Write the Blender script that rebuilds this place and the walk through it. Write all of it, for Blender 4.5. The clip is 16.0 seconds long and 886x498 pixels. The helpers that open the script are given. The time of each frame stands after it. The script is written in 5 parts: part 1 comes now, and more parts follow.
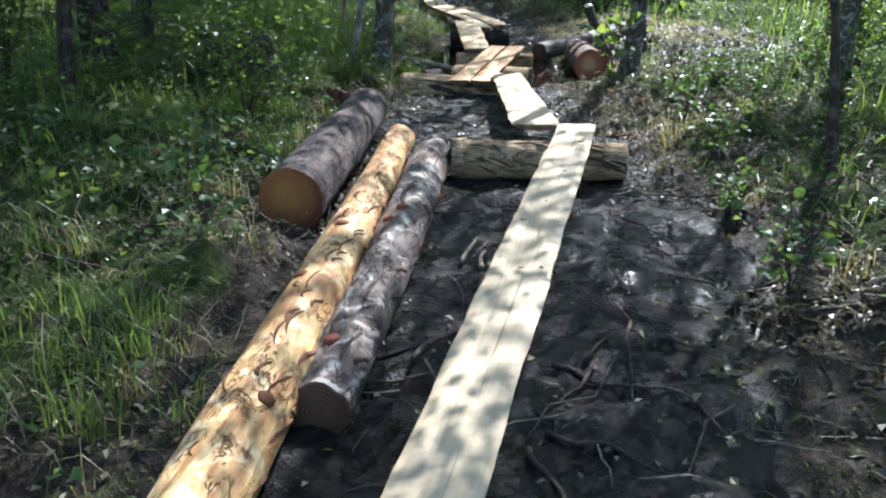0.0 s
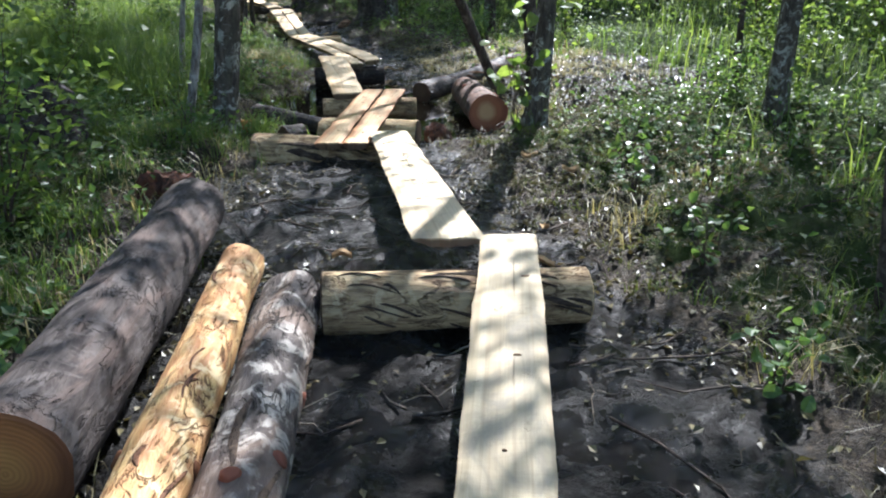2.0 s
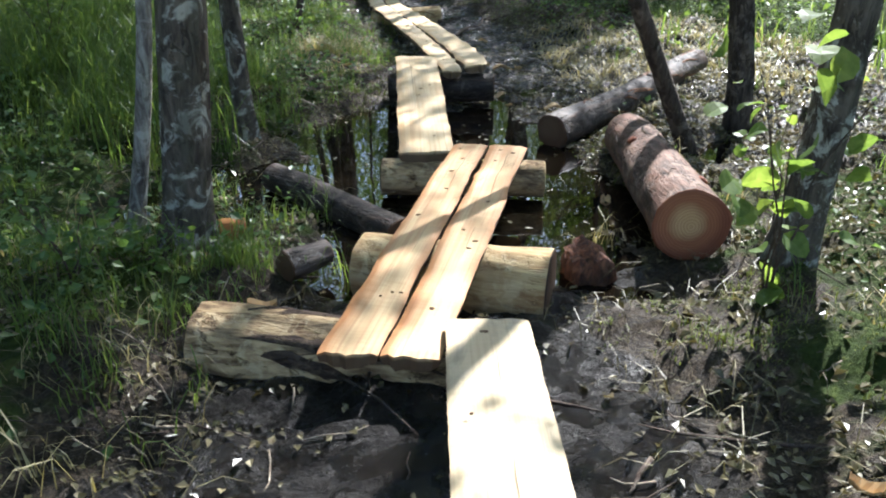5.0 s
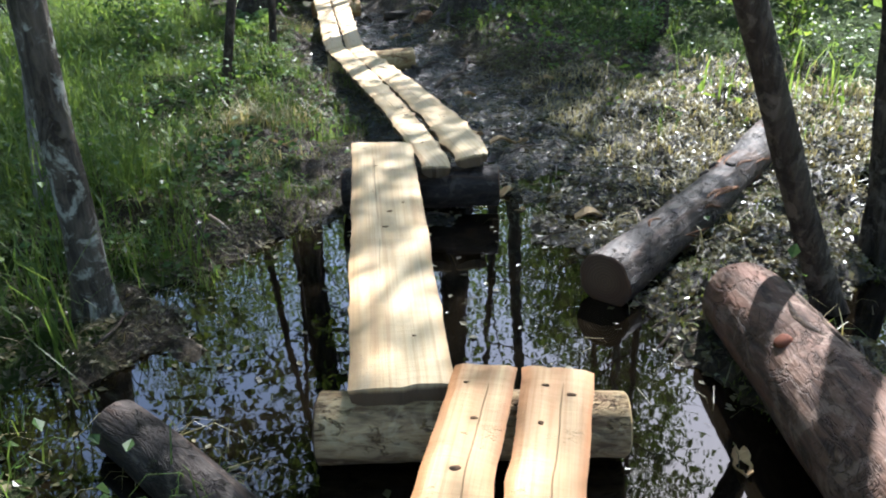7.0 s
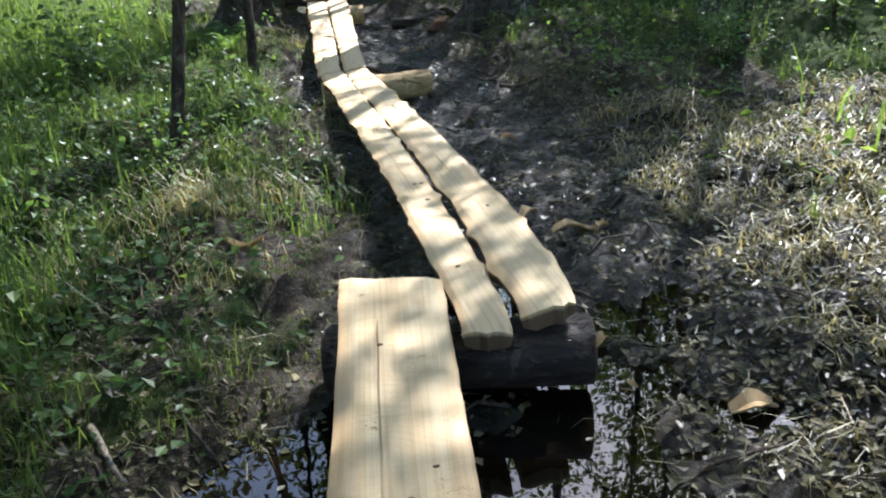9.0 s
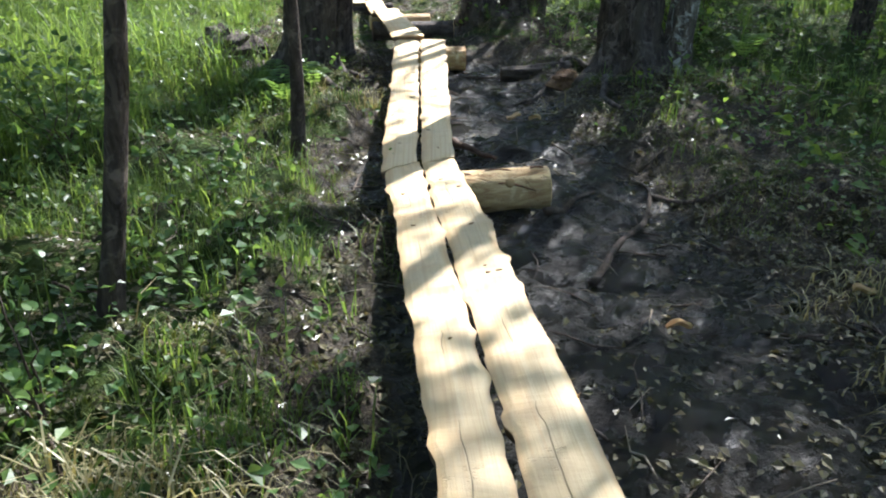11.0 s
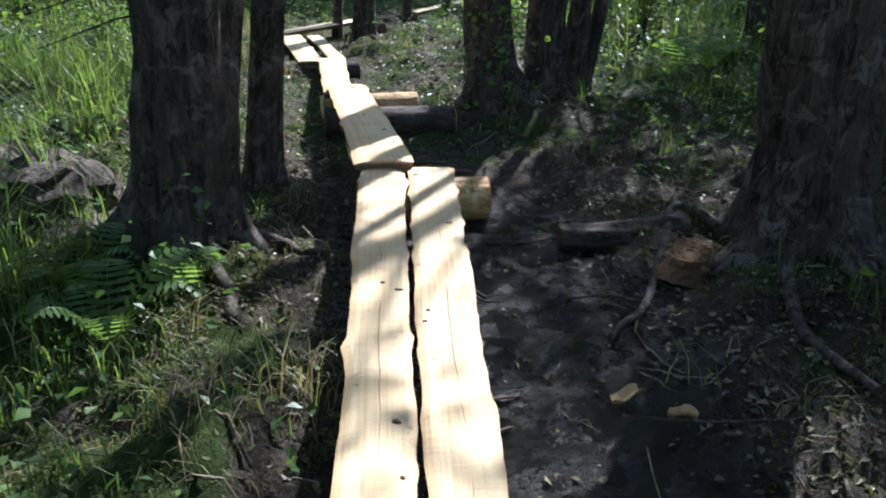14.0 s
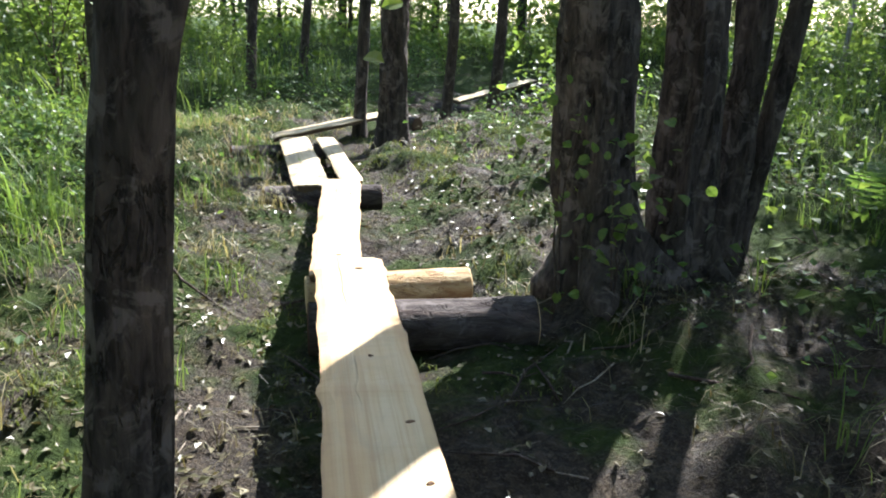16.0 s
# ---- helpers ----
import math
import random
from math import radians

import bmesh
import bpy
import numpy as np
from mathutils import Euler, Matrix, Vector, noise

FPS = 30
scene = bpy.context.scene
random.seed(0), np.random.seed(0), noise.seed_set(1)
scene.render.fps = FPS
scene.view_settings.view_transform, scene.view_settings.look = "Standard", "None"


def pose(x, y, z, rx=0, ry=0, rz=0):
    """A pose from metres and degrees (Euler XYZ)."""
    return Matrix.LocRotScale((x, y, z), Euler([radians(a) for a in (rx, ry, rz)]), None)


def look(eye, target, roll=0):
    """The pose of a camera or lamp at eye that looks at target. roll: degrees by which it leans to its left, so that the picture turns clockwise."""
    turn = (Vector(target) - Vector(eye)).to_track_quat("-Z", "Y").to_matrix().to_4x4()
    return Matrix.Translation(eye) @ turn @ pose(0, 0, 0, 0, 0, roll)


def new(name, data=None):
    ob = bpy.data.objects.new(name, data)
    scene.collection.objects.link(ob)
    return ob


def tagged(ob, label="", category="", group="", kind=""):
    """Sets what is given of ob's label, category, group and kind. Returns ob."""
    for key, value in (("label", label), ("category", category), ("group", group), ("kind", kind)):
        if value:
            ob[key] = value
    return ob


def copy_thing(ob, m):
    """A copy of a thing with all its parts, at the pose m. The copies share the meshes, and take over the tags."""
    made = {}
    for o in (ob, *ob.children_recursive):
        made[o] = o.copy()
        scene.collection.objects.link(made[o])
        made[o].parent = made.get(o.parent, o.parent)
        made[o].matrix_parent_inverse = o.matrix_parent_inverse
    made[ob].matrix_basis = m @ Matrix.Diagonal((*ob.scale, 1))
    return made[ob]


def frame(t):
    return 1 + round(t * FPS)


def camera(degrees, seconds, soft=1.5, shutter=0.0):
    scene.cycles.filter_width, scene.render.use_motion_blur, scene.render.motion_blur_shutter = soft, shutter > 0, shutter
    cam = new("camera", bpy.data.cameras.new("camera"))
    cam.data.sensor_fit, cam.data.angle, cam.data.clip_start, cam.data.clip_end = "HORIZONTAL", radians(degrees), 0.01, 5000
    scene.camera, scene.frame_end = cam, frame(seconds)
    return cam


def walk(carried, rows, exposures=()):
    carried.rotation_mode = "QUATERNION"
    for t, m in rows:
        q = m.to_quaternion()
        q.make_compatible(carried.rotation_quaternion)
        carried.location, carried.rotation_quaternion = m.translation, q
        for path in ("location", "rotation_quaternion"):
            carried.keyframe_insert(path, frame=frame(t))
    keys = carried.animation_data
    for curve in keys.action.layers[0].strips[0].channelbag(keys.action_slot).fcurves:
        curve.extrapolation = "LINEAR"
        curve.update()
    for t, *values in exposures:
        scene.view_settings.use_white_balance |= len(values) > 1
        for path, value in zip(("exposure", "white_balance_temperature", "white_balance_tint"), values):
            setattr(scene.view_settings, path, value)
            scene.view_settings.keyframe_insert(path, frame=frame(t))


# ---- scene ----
cam = camera(58.9, 16.0, soft=2.0)
PATH = [
    (0, (0.073, 0.089, 1.331), (0.062, 1.947, 0.591), 0.4),
    (0.5, (0.0, 0.475, 1.332), (0.091, 2.327, 0.584), -1.7),
    (1, (-0.027, 0.944, 1.337), (0.191, 2.808, 0.648), -1.0),
    (1.5, (-0.019, 1.443, 1.311), (0.3, 3.298, 0.633), 0.2),
    (2, (0.118, 2.032, 1.335), (0.414, 3.884, 0.64), 0.4),
    (2.5, (0.257, 2.651, 1.357), (0.478, 4.506, 0.644), -0.3),
    (3, (0.369, 3.25, 1.348), (0.507, 5.111, 0.63), -0.8),
    (3.2, (0.401, 3.479, 1.364), (0.514, 5.339, 0.639), -0.8),
    (5.3, (0.498, 6.225, 1.419), (0.509, 8.042, 0.583), -0.3),
    (5.5, (0.534, 6.48, 1.435), (0.533, 8.295, 0.595), -1.3),
    (6, (0.497, 7.074, 1.423), (0.535, 8.902, 0.612), -0.3),
    (6.5, (0.475, 7.631, 1.414), (0.535, 9.465, 0.62), -1.3),
    (7, (0.477, 8.237, 1.341), (0.559, 10.075, 0.558), -1.0),
    (7.5, (0.44, 8.732, 1.279), (0.557, 10.573, 0.506), -0.2),
    (8, (0.435, 9.239, 1.294), (0.565, 11.073, 0.507), -0.8),
    (8.2, (0.449, 9.432, 1.3), (0.571, 11.264, 0.507), -1.2),
    (10.5, (0.437, 12.162, 1.251), (0.31, 13.99, 0.45), -1.5),
    (11, (0.404, 12.793, 1.293), (0.22, 14.632, 0.531), -0.1),
    (11.5, (0.355, 13.466, 1.3), (0.098, 15.313, 0.577), 0.9),
    (12, (0.247, 14.126, 1.325), (-0.043, 15.973, 0.617), 1.0),
    (12.5, (0.137, 14.782, 1.331), (-0.149, 16.631, 0.623), 0.3),
    (13, (0.01, 15.433, 1.321), (-0.222, 17.289, 0.614), 0.8),
    (13.5, (-0.125, 16.157, 1.316), (-0.282, 18.021, 0.61), 0.7),
    (14, (-0.183, 16.722, 1.35), (-0.291, 18.585, 0.631), 1.1),
    (14.5, (-0.246, 17.424, 1.381), (-0.331, 19.285, 0.652), 1.1),
    (15, (-0.312, 18.163, 1.393), (-0.414, 20.033, 0.691), 0.6),
    (15.5, (-0.459, 18.818, 1.411), (-0.59, 20.713, 0.785), 2.0),
    (16, (-0.546, 19.465, 1.37), (-0.742, 21.375, 0.812), 1.4),
]
walk(cam, [(t, look(eye, target, roll)) for t, eye, target, roll in PATH], exposures=[(0.0, 1.68, 5650, 12), (3.0, 1.72, 5850, 13), (5.0, 1.95, 5950, 12), (6.5, 1.98, 5850, 12), (8.0, 1.97, 5850, 12), (10.5, 1.92, 5850, 11), (11.6, 2.3, 6200, 11), (12.2, 2.25, 6050, 12), (13.0, 2.1, 5950, 13), (14.0, 1.5, 5600, 13), (15.0, 1.75, 5900, 13), (16.0, 2.05, 6000, 13)])

# ---- sun, sky ----
SUN_AZ, SUN_EL = radians(25), radians(46)      # azimuth clockwise from +y
world = bpy.data.worlds.new("world")
scene.world = world
world.use_nodes = True
sky = world.node_tree.nodes.new("ShaderNodeTexSky")
sky.sky_type, sky.sun_disc = "NISHITA", False
sky.sun_elevation, sky.sun_rotation = SUN_EL, SUN_AZ
world.node_tree.links.new(sky.outputs[0], world.node_tree.nodes["Background"].inputs[0])
world.node_tree.nodes["Background"].inputs[1].default_value = 0.15
sun = new("sun", bpy.data.lights.new("sun", "SUN"))
sun.data.energy, sun.data.angle, sun.data.color = 5.0, radians(0.53), (1.0, 0.97, 0.91)
to_sun = Vector((math.sin(SUN_AZ) * math.cos(SUN_EL), math.cos(SUN_AZ) * math.cos(SUN_EL), math.sin(SUN_EL)))
sun.matrix_world = look(to_sun * 60, (0, 0, 0))


# ---- materials ----
class Mat:
    """A node material, written from a few short calls."""

    def __init__(self, name):
        self.m = bpy.data.materials.new(name)
        self.m.use_nodes = True
        self.t = self.m.node_tree
        self.b = self.t.nodes["Principled BSDF"]
        self.out = self.t.nodes["Material Output"]

    def n(self, kind, ins=None, **props):
        nd = self.t.nodes.new("ShaderNode" + kind)
        for k, v in props.items():
            setattr(nd, k, v)
        for k, v in (ins or {}).items():
            self.put(nd.inputs[k], v)
        return nd

    def put(self, sock, v):
        if isinstance(v, bpy.types.NodeSocket):
            self.t.links.new(v, sock)
        else:
            sock.default_value = v

    def coords(self, scale=(1, 1, 1), kind="Object"):
        c = self.n("TexCoord").outputs[kind]
        return self.n("Mapping", {"Vector": c, "Scale": scale}).outputs[0]

    def noise(self, vec, scale, detail=4.0, rough=0.6, dist=0.0):
        return self.n("TexNoise", {"Vector": vec, "Scale": scale, "Detail": detail, "Roughness": rough, "Distortion": dist}).outputs[0]

    def ramp(self, fac, *stops):
        r = self.n("ValToRGB", {"Fac": fac})
        e = r.color_ramp.elements
        while len(e) < len(stops):
            e.new(0.5)
        for el, (p, c) in zip(e, stops):
            el.position, el.color = p, (*c, 1) if len(c) == 3 else c
        return r.outputs[0]

    def mix(self, fac, a, b, mode="MIX"):
        nd = self.n("Mix", data_type="RGBA", blend_type=mode)
        self.put(nd.inputs[0], fac)
        for i, v in ((6, a), (7, b)):
            self.put(nd.inputs[i], v if isinstance(v, bpy.types.NodeSocket) else (*v, 1))
        return nd.outputs[2]

    def math(self, op, a, b=0.0, clamp=False):
        nd = self.n("Math", operation=op, use_clamp=clamp)
        self.put(nd.inputs[0], a)
        self.put(nd.inputs[1], b)
        return nd.outputs[0]

    def attr(self, name):
        return self.n("Attribute", attribute_name=name).outputs["Fac"]

    def bump(self, height, strength=0.5, dist=0.01):
        nd = self.n("Bump", {"Height": height, "Strength": strength, "Distance": dist})
        self.put(self.b.inputs["Normal"], nd.outputs[0])
        return nd.outputs[0]

    def finish(self, colour, rough, spec=0.3):
        self.put(self.b.inputs["Base Color"], colour)
        self.put(self.b.inputs["Roughness"], rough)
        self.b.inputs["Specular IOR Level"].default_value = spec
        return self.m


def wood_mat(name, pale, warm, dark, grey, streak=0.35, rim=0.6, band_lo=0.72, band_hi=1.02, stain=0.5):
    """Hewn plank: fibres run along local y, "across" goes from 0 to 1 over the width."""
    k = Mat(name)
    grain = k.noise(k.coords((70, 1.0, 20)), 1.0, 5, 0.62, 0.3)
    broad = k.noise(k.coords((9, 0.55, 5)), 1.0, 3, 0.55, 0.7)
    blot = k.noise(k.coords((5.5, 2.2, 3)), 1.0, 5, 0.65, 1.0)
    cut = k.noise(k.coords((2.6, 8, 2)), 1.0, 4, 0.6, 1.6)
    edge, node, across = k.attr("edge"), k.attr("node"), k.attr("across")
    rnd = k.n("ObjectInfo").outputs["Random"]
    c = k.mix(k.ramp(broad, (0.40, (0, 0, 0)), (0.70, (1, 1, 1))), pale, warm)
    c = k.mix(k.math("MULTIPLY", k.ramp(grain, (0.48, (0, 0, 0)), (0.72, (1, 1, 1))), streak), c, k.mix(0.35, dark, warm))
    c = k.mix(k.math("MULTIPLY", k.ramp(blot, (0.50, (0, 0, 0)), (0.64, (1, 1, 1))), stain), c, grey)
    c = k.mix(k.math("MULTIPLY", k.ramp(cut, (0.58, (0, 0, 0)), (0.70, (1, 1, 1))), 0.28), c, k.mix(0.4, grey, warm))
    band = k.ramp(k.math("ADD", edge, k.math("MULTIPLY", k.math("SUBTRACT", k.noise(k.coords((5, 0.8, 4)), 1.0, 4, 0.6, 0.5), 0.5), 1.0)), (band_lo, (0, 0, 0)), (band_hi, (1, 1, 1)))
    c = k.mix(k.math("MULTIPLY", band, rim), c, k.mix(k.ramp(blot, (0.42, (0, 0, 0)), (0.6, (1, 1, 1))), warm, k.mix(0.45, warm, dark)))
    rind = k.ramp(k.math("ADD", edge, k.math("MULTIPLY", k.math("SUBTRACT", blot, 0.5), 0.16)), (0.955, (0, 0, 0)), (0.99, (1, 1, 1)))
    c = k.mix(k.math("MULTIPLY", rind, 0.65), c, k.mix(0.5, warm, dark))
    long = k.ramp(k.noise(k.coords((30, 0.35, 12)), 1.0, 4, 0.6, 0.3), (0.56, (0, 0, 0)), (0.63, (1, 1, 1)))
    c = k.mix(k.math("MULTIPLY", long, streak * 0.8), c, k.mix(0.4, warm, dark))
    c = k.mix(k.math("MULTIPLY", k.math("MULTIPLY", node, k.ramp(blot, (0.4, (0.2, 0.2, 0.2)), (0.6, (1, 1, 1)))), 0.6), c, k.mix(0.35, warm, dark))
    c = k.mix(k.math("MULTIPLY", rnd, 0.22), c, grey)
    # sides, ends, underside: brown bark and dirt, plus backlit shade put into the colour
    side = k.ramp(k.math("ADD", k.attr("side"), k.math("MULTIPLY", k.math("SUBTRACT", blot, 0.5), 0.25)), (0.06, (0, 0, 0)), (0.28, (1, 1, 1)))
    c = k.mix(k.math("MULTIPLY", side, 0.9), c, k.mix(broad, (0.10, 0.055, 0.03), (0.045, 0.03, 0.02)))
    wander = k.math("ADD", across, k.math("MULTIPLY", k.math("SUBTRACT", k.noise(k.coords((0, 0.45, 0)), 1.0, 4, 0.5), 0.5), 0.22))
    line = k.math("ABSOLUTE", k.math("SUBTRACT", wander, k.math("ADD", k.math("MULTIPLY", rnd, 0.3), 0.35)))
    gate = k.ramp(k.noise(k.coords((0, 0.7, 0)), 1.3, 2), (0.5, (0, 0, 0)), (0.56, (1, 1, 1)))
    crack = k.math("MULTIPLY", k.ramp(line, (0.004, (1, 1, 1)), (0.013, (0, 0, 0))), gate)
    scr = k.noise(k.coords((5, 24, 4)), 1.0, 2, 0.5, 1.4)
    scratch = k.math("MULTIPLY", k.ramp(scr, (0.49, (0, 0, 0)), (0.5, (1, 1, 1)), (0.51, (0, 0, 0))), k.ramp(k.noise(k.coords((7, 4, 2)), 1.0, 2), (0.62, (0, 0, 0)), (0.67, (1, 1, 1))))
    crack = k.math("MAXIMUM", crack, scratch)
    c = k.mix(k.math("MULTIPLY", crack, 0.55), c, (0.09, 0.055, 0.03))
    h = k.math("ADD", k.math("MULTIPLY", grain, 0.3), k.math("MULTIPLY", cut, 0.7))
    k.bump(k.math("SUBTRACT", h, crack), 0.6, 0.012)
    return k.finish(c, 0.66, 0.3)


def bark_mat(name, base, dark, pale, patch, plate=1.0, amount=0.5, rough=0.9, bump=0.9, crack=0.5):
    """Bark or peeled log: the axis runs along local z."""
    k = Mat(name)
    v = k.coords((1, 1, 0.22))
    fib = k.noise(v, 34 * plate, 5, 0.65, 0.5)
    big = k.noise(k.coords((1, 1, 0.35)), 5.0 * plate, 4, 0.6, 1.0)
    sp = k.noise(k.coords(), 11.0 * plate, 5, 0.65, 0.8)
    c = k.mix(k.ramp(fib, (0.38, (0, 0, 0)), (0.62, (1, 1, 1))), dark, base)
    c = k.mix(k.math("MULTIPLY", k.ramp(sp, (0.52, (0, 0, 0)), (0.6, (1, 1, 1))), amount), c, pale)
    c = k.mix(k.math("MULTIPLY", k.ramp(big, (0.5, (0, 0, 0)), (0.6, (1, 1, 1))), 0.7), c, patch)
    crk = k.noise(k.coords((1, 1, 0.4)), 13.0 * plate, 4, 0.65, 1.6)
    line = k.ramp(crk, (0.47, (0, 0, 0)), (0.5, (1, 1, 1)), (0.53, (0, 0, 0)))
    line = k.math("MULTIPLY", line, k.ramp(k.noise(k.coords(), 6.0, 3), (0.48, (0, 0, 0)), (0.56, (1, 1, 1))))
    c = k.mix(k.math("MULTIPLY", line, crack), c, k.mix(0.5, dark, (0.02, 0.014, 0.01)))
    k.bump(k.math("SUBTRACT", k.math("ADD", fib, k.math("MULTIPLY", big, 1.5)), k.math("MULTIPLY", line, 0.8)), bump, 0.015)
    return k.finish(c, rough, 0.25)


def end_mat(name, heart, sap, rim):
    """A sawn log end: rings round local z."""
    k = Mat(name)
    v = k.coords()
    rad = k.n("VectorMath", {0: k.mix(0.04, v, k.n("TexNoise", {"Vector": v, "Scale": 9.0}).outputs[1])}, operation="LENGTH").outputs["Value"]
    ring = k.n("TexWave", {"Vector": v, "Scale": 22.0, "Distortion": 2.5, "Detail": 2.0}, wave_type="RINGS", rings_direction="Z").outputs[1]
    c = k.mix(k.ramp(rad, (0.05, (0, 0, 0)), (0.1, (1, 1, 1))), heart, sap)
    c = k.mix(k.ramp(rad, (0.125, (0, 0, 0)), (0.17, (1, 1, 1))), c, rim)
    c = k.mix(k.math("MULTIPLY", ring, 0.3), c, rim)
    k.bump(ring, 0.3, 0.004)
    return k.finish(c, 0.8, 0.2)


def leaf_mat(name, a, b, c3, trans=0.45, rough=0.45, spec=0.32):
    k = Mat(name)
    isl = k.n("NewGeometry").outputs["Random Per Island"]
    rnd = k.n("ObjectInfo").outputs["Random"]
    col = k.ramp(isl, (0.0, a), (0.55, b), (1.0, c3))
    col = k.mix(k.math("MULTIPLY", rnd, 0.3), col, b)
    ns = k.noise(k.coords(), 30.0, 2)
    col = k.mix(0.25, col, k.ramp(ns, (0.3, (0.02, 0.03, 0.01)), (0.7, (0.2, 0.24, 0.09))))
    k.finish(col, rough, spec)
    tr = k.n("BsdfTranslucent", {"Color": k.mix(0.75, col, k.mix(1.0, col, (2.6, 2.4, 1.2), "MULTIPLY"))})
    mx = k.n("MixShader", {0: trans, 1: k.b.outputs[0], 2: tr.outputs[0]})
    k.t.links.new(mx.outputs[0], k.out.inputs["Surface"])
    return k.m


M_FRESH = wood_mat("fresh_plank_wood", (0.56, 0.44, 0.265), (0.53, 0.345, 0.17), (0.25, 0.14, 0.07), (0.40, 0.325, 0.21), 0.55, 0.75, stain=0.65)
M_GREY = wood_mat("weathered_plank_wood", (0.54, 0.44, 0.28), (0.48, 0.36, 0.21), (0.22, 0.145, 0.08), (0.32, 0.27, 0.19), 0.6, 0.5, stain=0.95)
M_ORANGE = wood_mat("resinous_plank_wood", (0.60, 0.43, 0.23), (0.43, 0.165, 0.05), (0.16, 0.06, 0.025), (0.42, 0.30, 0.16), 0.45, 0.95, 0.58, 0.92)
M_KNOT = bark_mat("dark_knot", (0.20, 0.115, 0.06), (0.09, 0.05, 0.03), (0.28, 0.17, 0.09), (0.14, 0.08, 0.045), 2.0, 0.4)
M_PEELED = bark_mat("peeled_log", (0.60, 0.40, 0.17), (0.34, 0.16, 0.06), (0.72, 0.57, 0.33), (0.40, 0.18, 0.075), 0.8, 0.75, 0.6, 0.9, 1.0)
M_STRIP = bark_mat("bark_scraps", (0.20, 0.095, 0.05), (0.07, 0.035, 0.022), (0.34, 0.17, 0.085), (0.12, 0.06, 0.035), 1.3, 0.5)
M_DARKSTRIP = bark_mat("dark_bark_scraps", (0.085, 0.058, 0.04), (0.03, 0.02, 0.015), (0.17, 0.12, 0.08), (0.05, 0.035, 0.025), 1.3, 0.5)
M_PINEBARK = bark_mat("grey_log_bark", (0.085, 0.070, 0.062), (0.035, 0.027, 0.024), (0.16, 0.14, 0.13), (0.12, 0.085, 0.07), 0.8, 0.4)
M_SPOTTED = bark_mat("spotted_log_bark", (0.13, 0.105, 0.09), (0.04, 0.03, 0.026), (0.40, 0.36, 0.31), (0.21, 0.14, 0.10), 0.75, 0.85, 0.7, 1.0, 0.95)
M_HALFPEEL = bark_mat("half_peeled_log", (0.48, 0.34, 0.18), (0.14, 0.085, 0.045), (0.56, 0.44, 0.26), (0.085, 0.058, 0.038), 0.9, 0.5, 0.85, 0.9, 0.9)
M_CREAM = bark_mat("debarked_sleeper", (0.52, 0.38, 0.19), (0.28, 0.16, 0.07), (0.64, 0.51, 0.30), (0.40, 0.26, 0.12), 0.7, 0.5, 0.75, 0.6, 0.7)
M_WETLOG = bark_mat("wet_dark_bark", (0.050, 0.038, 0.032), (0.016, 0.012, 0.011), (0.15, 0.12, 0.10), (0.10, 0.055, 0.035), 0.8, 0.45, 0.6, 1.0, 0.9)
M_REDBARK = bark_mat("reddish_log_bark", (0.135, 0.078, 0.054), (0.045, 0.027, 0.02), (0.25, 0.18, 0.14), (0.15, 0.07, 0.045), 0.7, 0.5, 0.75)
M_ROTTEN = bark_mat("rotten_wood", (0.15, 0.06, 0.035), (0.035, 0.02, 0.015), (0.24, 0.11, 0.06), (0.06, 0.035, 0.025), 1.2, 0.5)
M_TRUNK = bark_mat("alder_bark", (0.12, 0.10, 0.08), (0.045, 0.036, 0.03), (0.42, 0.42, 0.37), (0.075, 0.07, 0.05), 0.8, 0.75)
M_DARKTRUNK = bark_mat("spruce_bark", (0.085, 0.066, 0.054), (0.018, 0.014, 0.012), (0.19, 0.16, 0.14), (0.05, 0.042, 0.032), 0.7, 0.5, 0.85, 1.0, 0.9)
M_THINTRUNK = bark_mat("brown_bark", (0.080, 0.060, 0.047), (0.028, 0.02, 0.016), (0.19, 0.155, 0.125), (0.055, 0.042, 0.032), 0.9, 0.5, 0.85, 1.0, 0.8)
M_BIRCH = bark_mat("birch_bark", (0.36, 0.34, 0.30), (0.12, 0.10, 0.09), (0.55, 0.53, 0.48), (0.08, 0.065, 0.055), 0.8, 0.5)
M_TWIG = bark_mat("twig_bark", (0.085, 0.06, 0.045), (0.04, 0.028, 0.022), (0.2, 0.17, 0.14), (0.06, 0.05, 0.04), 1.5, 0.4)
M_PALETWIG = bark_mat("bleached_twig", (0.34, 0.29, 0.22), (0.16, 0.12, 0.09), (0.48, 0.44, 0.36), (0.22, 0.18, 0.13), 1.5, 0.4)
M_ENDORANGE = end_mat("log_end_orange", (0.36, 0.17, 0.05), (0.27, 0.11, 0.035), (0.13, 0.05, 0.02))
M_ENDDARK = end_mat("log_end_dark", (0.12, 0.075, 0.045), (0.09, 0.05, 0.03), (0.04, 0.025, 0.02))
M_ENDRED = end_mat("log_end_red", (0.48, 0.30, 0.15), (0.27, 0.11, 0.055), (0.17, 0.06, 0.035))
M_ENDPALE = end_mat("log_end_pale", (0.55, 0.42, 0.22), (0.50, 0.36, 0.18), (0.3, 0.19, 0.09))
M_GRASS = leaf_mat("grass_blades", (0.030, 0.072, 0.018), (0.062, 0.118, 0.028), (0.125, 0.175, 0.048), 0.55)
M_DRYGRASS = leaf_mat("dry_grass_blades", (0.17, 0.14, 0.07), (0.30, 0.25, 0.14), (0.42, 0.37, 0.24), 0.3)
M_LEAF = leaf_mat("green_leaves", (0.040, 0.085, 0.020), (0.075, 0.135, 0.030), (0.14, 0.20, 0.045), 0.5)
